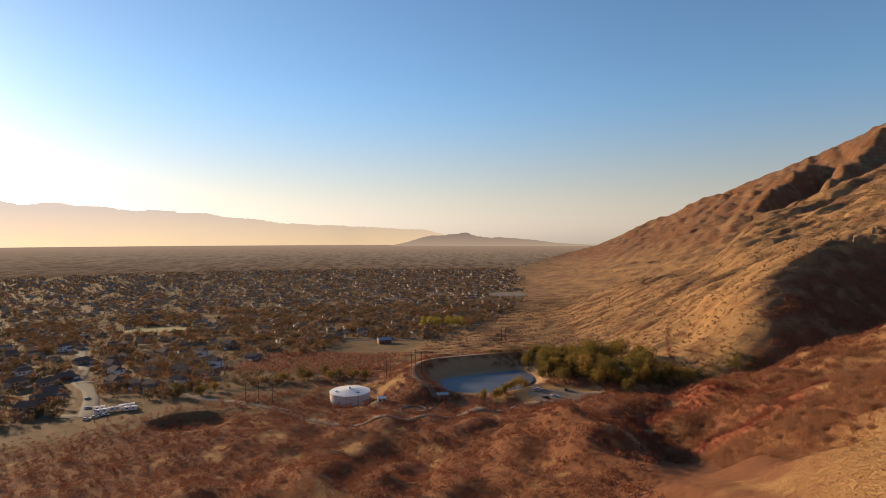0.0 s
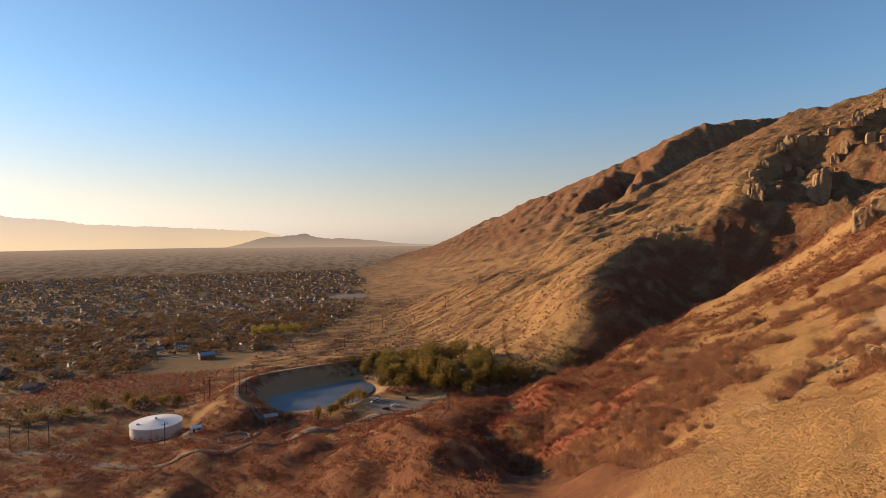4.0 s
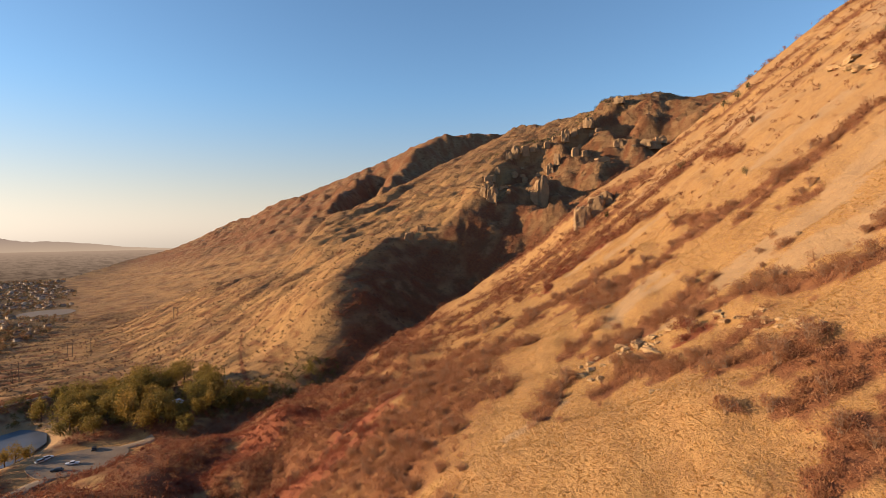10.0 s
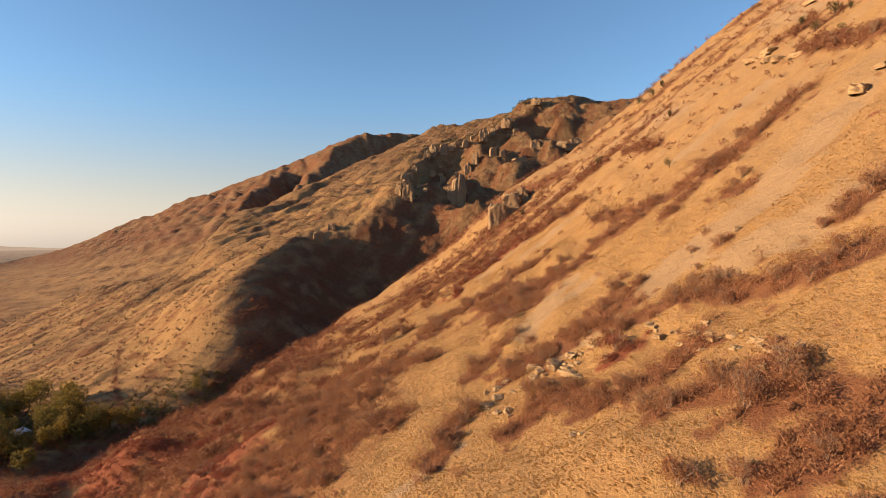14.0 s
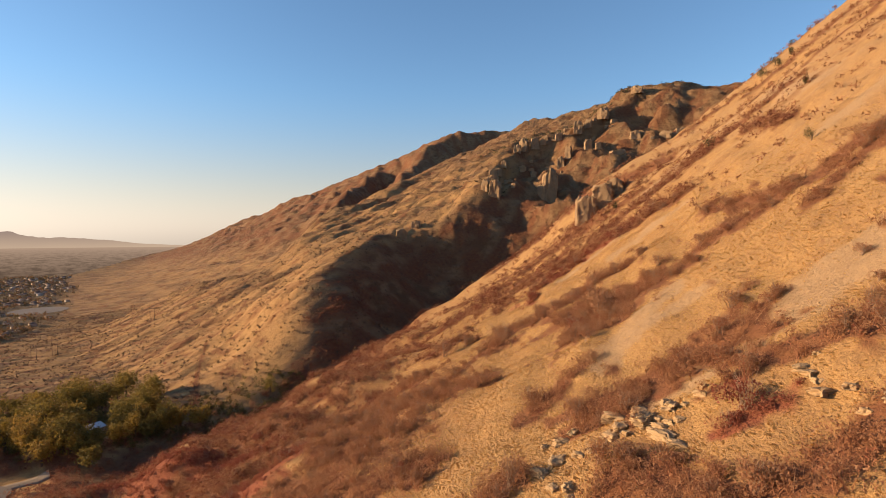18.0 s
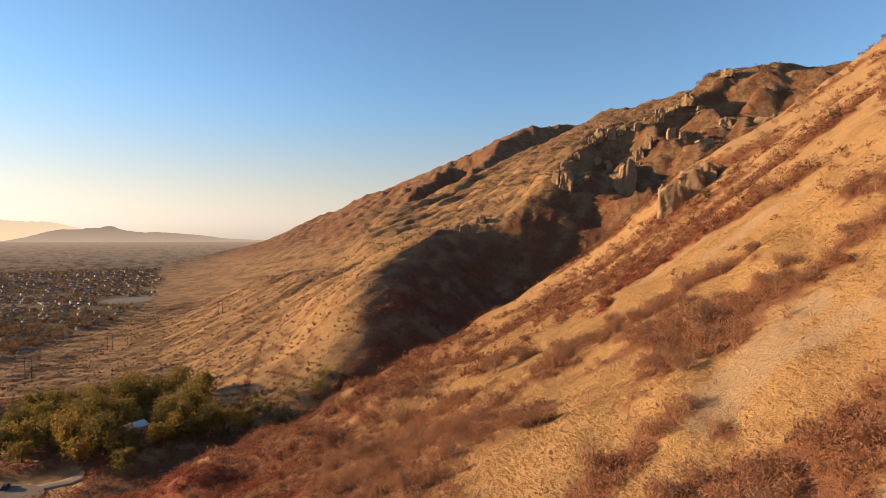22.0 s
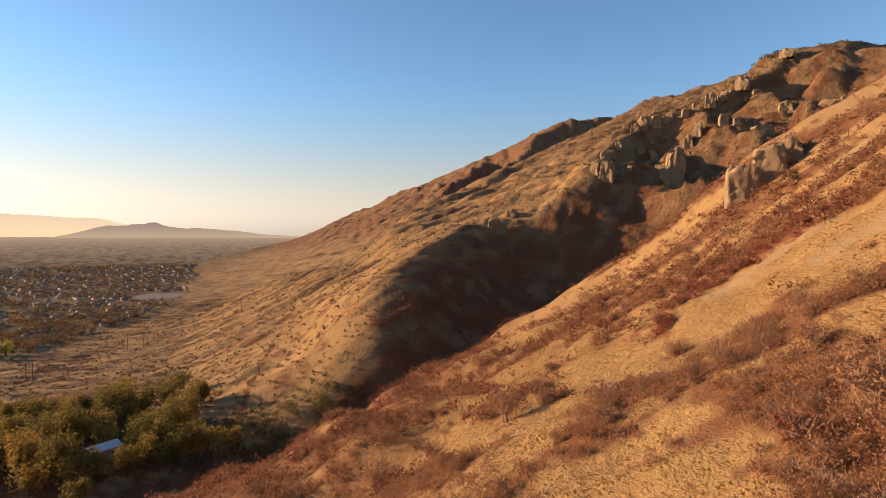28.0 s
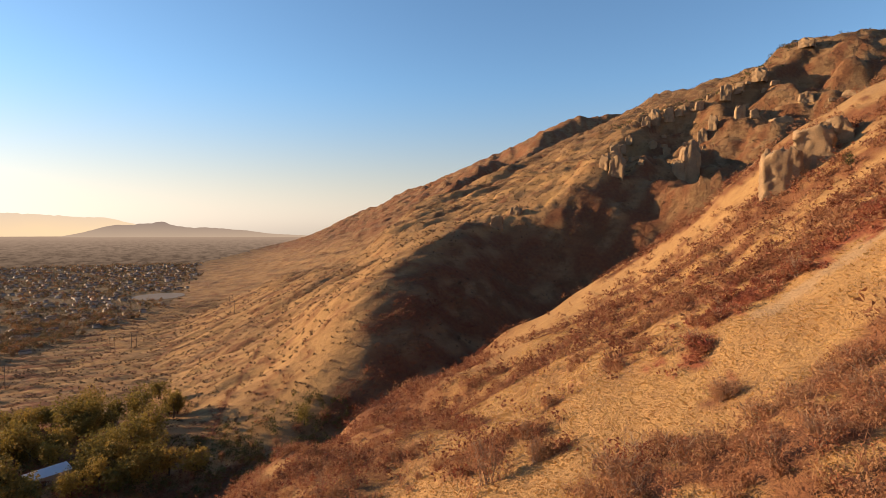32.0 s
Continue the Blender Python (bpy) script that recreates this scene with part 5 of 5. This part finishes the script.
x, y = scatter(90, 320, 40, 310, 34000, lambda x, y: scrub_chance(x, y) * bump((230 - np.hypot(x - 150, y - 130)) / 150), 32)
_, r, _, _, _ = cover(x, y)
thicket("scrub_near", x[r < 0.3][:5800], y[r < 0.3][:5800], 105, 0.2, 0.9, 1.9, OAK, "thickets of rust-brown scrub oak down the slope", "brush", 33, stems=3)
thicket("sumac_near", x[r >= 0.3][:700], y[r >= 0.3][:700], 120, 0.17, 0.8, 1.4, CRIMSON, "crimson sumac patches on the slope", "brush", 34)
x, y = scatter(-260, 330, 90, 470, 46000, lambda x, y: scrub_chance(x, y) * (np.hypot(x - 150, y - 130) > 95) * (np.hypot(x - 34, y - 402) > 46), 35)
_, r, _, _, _ = cover(x, y)
thicket("scrub_foothill", x[r < 0.3][:13500], y[r < 0.3][:13500], 30, 0.48, 1.2, 2.7, RUST, "dense russet oak brush over the foothill", "brush", 36)
thicket("sumac_foothill", x[r >= 0.3][:500], y[r >= 0.3][:500], 46, 0.4, 0.9, 1.8, CRIMSON, "crimson brush at the slope's foot", "brush", 37)
x, y = scatter(-20, 980, 330, 1200, 70000, lambda x, y: (0.28 + 0.5 * np.clip(wave(x / 60, y / 25, 55), 0, 1)) * (off_line(x, y, TOWN_EDGE)[0] < 0) * (north_spur(x, y) > hillside(x, y)) * (np.hypot(x - 40, y - 400) > 90), 38)
thicket("scrub_spur", x[:17000], y[:17000], 14, 0.7, 0.6, 1.7, DUSK, "dark dotted shrubs over the far spur and canyon wall", "brush", 39, 1.1)
x, y = scatter(225, 540, 40, 340, 16000, lambda x, y: scrub_chance(x, y) * 0.8 + 0.05, 40)
thicket("scrub_upper", x[:4500], y[:4500], 24, 0.55, 1.0, 2.2, OAK, "brush streaks high on the near slope", "brush", 41)


def tufts(count):
    """Bunch grass: short blades in tufts."""
    q = np.random.default_rng(50)
    x, y = q.uniform(70, 290, count * 3), q.uniform(50, 290, count * 3)
    b, r, s, _, _ = cover(x, y)
    off, _ = off_line(x, y, [(60, 40), (110, 80), (160, 130), (215, 195), (235, 230)])
    keep = ((1 - b) * (1 - 0.9 * s) * (1 - r) * bump((75 - np.abs(off)) / 55) > q.uniform(0, 1, len(x)))
    x, y = x[keep][:count], y[keep][:count]
    z = ground(x, y)
    n, blades = len(x), 4
    a = q.uniform(0, 6.283, (n, blades))
    s = q.uniform(0.10, 0.25, (n, 1))
    h = q.uniform(0.06, 0.15, (n, blades))
    foot = np.stack([x, y, z - 0.03], -1)[:, None]
    zero = np.zeros_like(a)
    p0 = foot + np.stack([np.cos(a + 1.2) * s, np.sin(a + 1.2) * s, zero], -1)
    p1 = foot + np.stack([np.cos(a - 1.2) * s, np.sin(a - 1.2) * s, zero], -1)
    p2 = foot + np.stack([np.cos(a) * s * 1.9, np.sin(a) * s * 1.9, h], -1)
    tone = np.repeat(q.uniform(0, 1, n), blades * 3)
    tagged(new("bunch_grass", soup("bunch_grass", np.stack([p0, p1, p2], 2).reshape(-1, 3, 3), STRAW, tone)), "golden dry bunch grass on the hillside", "grass", kind="stuff")


tufts(62000)


x, y = scatter(40, 235, 352, 480, 9000, lambda x, y: np.maximum(bump((46 - np.abs(off_line(x, y, [(60, 440), (100, 410), (150, 385), (230, 380)])[0])) / 25) * (np.hypot(x - 121, y - 387) > 9) * (np.hypot(x - 72, y - 346) > 22) * (np.hypot(x - 34, y - 400) > 38) * (0.55 + 0.5 * wave(x / 14, y / 14, 72)), 0), 73)
thicket("canyon_thicket", x[:700], y[:700], 60, 0.6, 1.4, 3.2, SHADE_OLIVE, "olive and gold thicket filling the canyon's mouth, leaves darkened for shade", "brush", 74, 1.5)
x, y = scatter(150, 420, 330, 420, 3000, lambda x, y: 0.5 * bump((26 - np.abs(off_line(x, y, [(150, 366), (230, 372), (420, 380)])[0])) / 14), 75)
thicket("canyon_russet", x[:500], y[:500], 40, 0.5, 1.2, 2.6, RUST, "rust-red brush along the canyon floor", "brush", 76, 1.4)


# ---- trees ----
def tree_meshes(seed, r, h, mat, count=900, leaf=0.42):
    q = np.random.default_rng(seed)
    bm = rod((0, 0, -0.3), (q.normal(0, 0.15), q.normal(0, 0.15), h * 0.45), 0.05 * r + 0.1, 0.03 * r + 0.05, 8)
    wood = []
    for k in range(5):
        if k:
            a = k * 1.57 + q.uniform(0, 0.6)
            z = h * q.uniform(0.2, 0.42)
            bm = rod((0, 0, z), (math.cos(a) * r * 0.6, math.sin(a) * r * 0.6, z + h * q.uniform(0.2, 0.4)), 0.022 * r + 0.03, 0.02, 5)
        me = bpy.data.meshes.new("limb" if k else "trunk")
        bm.to_mesh(me)
        bm.free()
        me.materials.append(BARK)
        wood.append(me)
    crown = leaf_cloud(q, r * 0.85, h * 0.9, count, leaf, 9, 0.16)
    return wood, soup("crown", crown, mat)


BROAD = [tree_meshes(200 + k, 3.4 + 0.5 * (k % 3), 7.5 + 1.2 * (k % 4), GREEN, 1300, 0.5) for k in range(5)]
POPLAR = [tree_meshes(210 + k, 3.6 + 0.6 * k, 10 + k, LIME, 1100, 0.55) for k in range(3)]
AUTUMN = [tree_meshes(220 + k, 2.4 + 0.4 * k, 5.0 + k, TOWN, 700, 0.38) for k in range(3)]
RUSSET = [tree_meshes(230 + k, 2.2 + 0.3 * k, 4.5 + 0.6 * k, OAK, 700, 0.33) for k in range(2)]
CONE = [tree_meshes(240 + k, 1.5 + 0.3 * k, 3.4 + 0.8 * k, JUNIPER, 620, 0.22) for k in range(3)]


def tree(x, y, scale, kind, which, name, label, group):
    wood, crown = which[kind % len(which)]
    thing = empty(name, pose(x, y, gz(x, y), 0, 0, (kind * 71) % 360) @ Matrix.Diagonal((scale, scale, scale, 1)), label, "tree", group)
    for me in (*wood, crown):
        ob = new(me.name.split(".")[0], me)
        ob.parent = thing


q = np.random.default_rng(61)
GROVE = [(72, 405), (92, 433), (97, 384), (129, 446), (106, 368), (134, 380), (157, 378), (88, 470), (122, 467), (155, 470), (80, 388), (112, 410), (140, 415)]
n = 0
for cx, cy in GROVE:
    for _ in range(8):
        x, y = cx + q.normal(0, 9), cy + q.normal(0, 9)
        if np.hypot(x - 121, y - 387) < 9 or np.hypot(x - 72, y - 346) < 24 or np.hypot(x - 34, y - 400) < 37:
            continue
        tree(float(x), float(y), float(q.uniform(1.15, 1.75)), n, BROAD, "cottonwood", "olive-green and gold broadleaf tree at the canyon's mouth", "trees at the canyon mouth")
        n += 1
for k, (x, y) in enumerate(((44, 361), (40, 357), (48, 366), (52, 370), (36, 352), (33, 347), (56, 376), (26, 344))):
    tree(x, y, 0.9, k, BROAD, "cottonwood", "yellow-green bushy tree on the pond's bank", "trees on the pond bank")
for k, (x, y) in enumerate(((191, 395), (200, 392), (210, 400), (178, 388), (186, 402), (170, 384), (222, 402), (205, 386), (165, 372), (150, 366), (16, 342), (8, 352), (-8, 356), (-20, 362), (182, 376), (196, 380))):
    tree(x, y, 0.85, k, RUSSET, "autumn_tree", "small orange-red autumn tree in the canyon", "autumn trees in the canyon")
tree(214, 402, 1.0, 3, BROAD, "cottonwood", "lone green-gold tree below the canyon wall", "trees at the canyon mouth")
for k, (x, y) in enumerate(((-6, 762), (6, 758), (-18, 768), (14, 770), (-28, 760), (24, 764), (-12, 780))):
    tree(x, y, 1.5, k, POPLAR, "poplar", "tall bright green-gold tree at the town's edge", "tall trees at the town edge")
for k, (x, y) in enumerate(((-82, 436), (-88, 430), (-105, 431), (-112, 436), (-70, 430), (-60, 424), (-125, 428), (-95, 446), (-190, 395), (-175, 398), (-168, 405))):
    tree(x, y, 1.05, k, BROAD, "cottonwood", "rounded olive-green tree near the orchard", "trees near the orchard")
for k in range(46):
    hx, hy, _, _ = HOUSES[k % len(HOUSES)]
    tree(hx + float(q.uniform(-14, 14)), hy + (10 + float(q.uniform(0, 5))) * (1 if k % 2 else -1), float(q.uniform(0.8, 1.25)), k, AUTUMN, "street_tree", "rust and gold garden tree beside a house", "garden trees")
for k, (x, y, s) in enumerate(((309, 109, 1.2), (292, 97, 1.2), (287, 102, 1.0), (283, 92, 0.9), (385, 201, 1.3), (394, 198, 1.2), (395, 191, 1.3), (390, 195, 1.0), (303, 188, 1.2), (304, 156, 1.0), (300, 227, 1.0), (230, 131, 0.7), (340, 90, 1.3), (420, 200, 1.0), (455, 240, 1.1), (470, 230, 1.0), (262, 92, 0.7), (440, 215, 0.9))):
    tree(x, y, s, k, CONE, "juniper", "dark green juniper on the dry slope", "junipers")

# Junipers along the spur's skyline, the orchard, the town's trees and far roofs: past counting.
t = q.uniform(0, 1, 420)
x = np.interp(t, [0, 0.35, 0.6, 0.8, 1], [1100, 960, 870, 780, 690]) + q.normal(0, 14, 420)
y = np.interp(t, [0, 0.35, 0.6, 0.8, 1], [560, 580, 600, 640, 690]) + q.normal(0, 24, 420)
thicket("ridge_junipers", x, y, 26, 0.9, 1.2, 2.6, JUNIPER, "dark junipers dotted along the rocky crest", "trees", 62, 1.5)
rows = [(a, b) for a in np.arange(-190, -40, 6.0) for b in np.arange(-46, 46, 4.5)]
ox = np.array([-112 + (a + 115) * 0.94 + b * 0.34 for a, b in rows]) + q.normal(0, 0.5, len(rows))
oy = np.array([505 - (a + 115) * 0.34 + b * 0.94 for a, b in rows]) + q.normal(0, 0.5, len(rows))
thicket("orchard", ox, oy, 30, 0.8, 1.3, 2.1, CRIMSON, "rows of red-brown orchard trees", "orchard", 63, 1.3)


def town_chance(x, y):
    b, r, s, k, p = cover(x, y)
    clump = np.clip(0.62 + 0.55 * wave(x / 90, y / 90, 64) + 0.35 * wave(x / 30, y / 30, 65), 0.03, 1)
    clear = (np.hypot((x + 416) / 62, (y - 799) / 34) > 1) * (np.hypot((x + 112) / 100, (y - 505) / 58) > 1) * (np.hypot(x - 40, y - 420) > 75)
    clear = clear * (np.hypot((x - 158) / 62, (y - 1345) / 74) > 1) * (np.hypot((x + 30) / 90, (y - 590) / 45) > 1) * ((np.abs(off_line(x, y, [(-228, 352), (-306, 462), (-420, 640)])[0]) > 9) | (y > 650))
    return p * clump * clear


def fan_scatter(r0, r1, a0, a1, tries, seed):
    q = np.random.default_rng(seed)
    r, a = np.sqrt(q.uniform(r0**2, r1**2, tries)), np.radians(q.uniform(a0, a1, tries))
    x, y = r * np.sin(a), r * np.cos(a)
    ok = town_chance(x, y) > q.uniform(0, 1, tries)
    return x[ok], y[ok]


x, y = fan_scatter(430, 1100, -44, 16, 13000, 66)
thicket("town_trees_near", x[:4400], y[:4400], 58, 1.25, 2.4, 5.2, TOWN, "autumn trees between the town's houses", "trees", 67, 1.7)
x, y = fan_scatter(1100, 2300, -44, 14, 22000, 68)
thicket("town_trees_mid", x[:9500], y[:9500], 17, 2.1, 2.2, 4.8, TOWN, "autumn trees over the town in the distance", "trees", 69, 1.6)

def far_roofs(count, r0, r1, seed):
    x, y = fan_scatter(r0, r1, -44, 14, count * 5, seed)
    x, y = x[:count], y[:count]
    q = np.random.default_rng(seed + 1)
    n = len(x)
    z = ground(x, y)
    sx, sy, h = q.uniform(3.5, 6.5, n), q.uniform(3, 4.2, n), q.uniform(2.4, 4.2, n)
    a = q.choice([0.3, 1.87, 0.9], n) + q.normal(0, 0.08, n)
    unit = np.array([(-1, -1, -0.3), (1, -1, -0.3), (1, 1, -0.3), (-1, 1, -0.3), (-1, -1, 1), (1, -1, 1), (1, 1, 1), (-1, 1, 1), (-0.7, 0, 1.55), (0.7, 0, 1.55)])
    p = unit[None] * np.stack([sx, sy, h], -1)[:, None]
    co = np.stack([p[..., 0] * np.cos(a)[:, None] - p[..., 1] * np.sin(a)[:, None] + x[:, None], p[..., 0] * np.sin(a)[:, None] + p[..., 1] * np.cos(a)[:, None] + y[:, None], p[..., 2] + z[:, None]], -1)
    quads = np.array([(0, 1, 5, 4), (1, 2, 6, 5), (2, 3, 7, 6), (3, 0, 4, 7), (4, 5, 9, 8), (6, 7, 8, 9), (5, 6, 9, 9), (7, 4, 8, 8)])
    tri = np.concatenate([quads[:, [0, 1, 2]], quads[:6, [0, 2, 3]]])
    f = (np.arange(n) * 10)[:, None, None] + tri[None]
    wall = np.where(q.uniform(0, 1, n) > 0.7, 0, 1)[:, None]
    slot = np.concatenate([np.repeat(wall, 4, 1), np.full((n, 4), 2), np.repeat(wall, 4, 1), np.full((n, 2), 2)], 1)
    slot[q.uniform(0, 1, n) > 0.96] = 0
    tagged(new("far_houses", mesh_of("far_houses", co.reshape(-1, 3), f.reshape(-1, 3), [SIDING, STUCCO, SHINGLE], slots=slot.ravel())), "small houses of the town in the distance", "houses", kind="stuff")


far_roofs(420, 620, 1200, 80)
far_roofs(1700, 1200, 2250, 82)
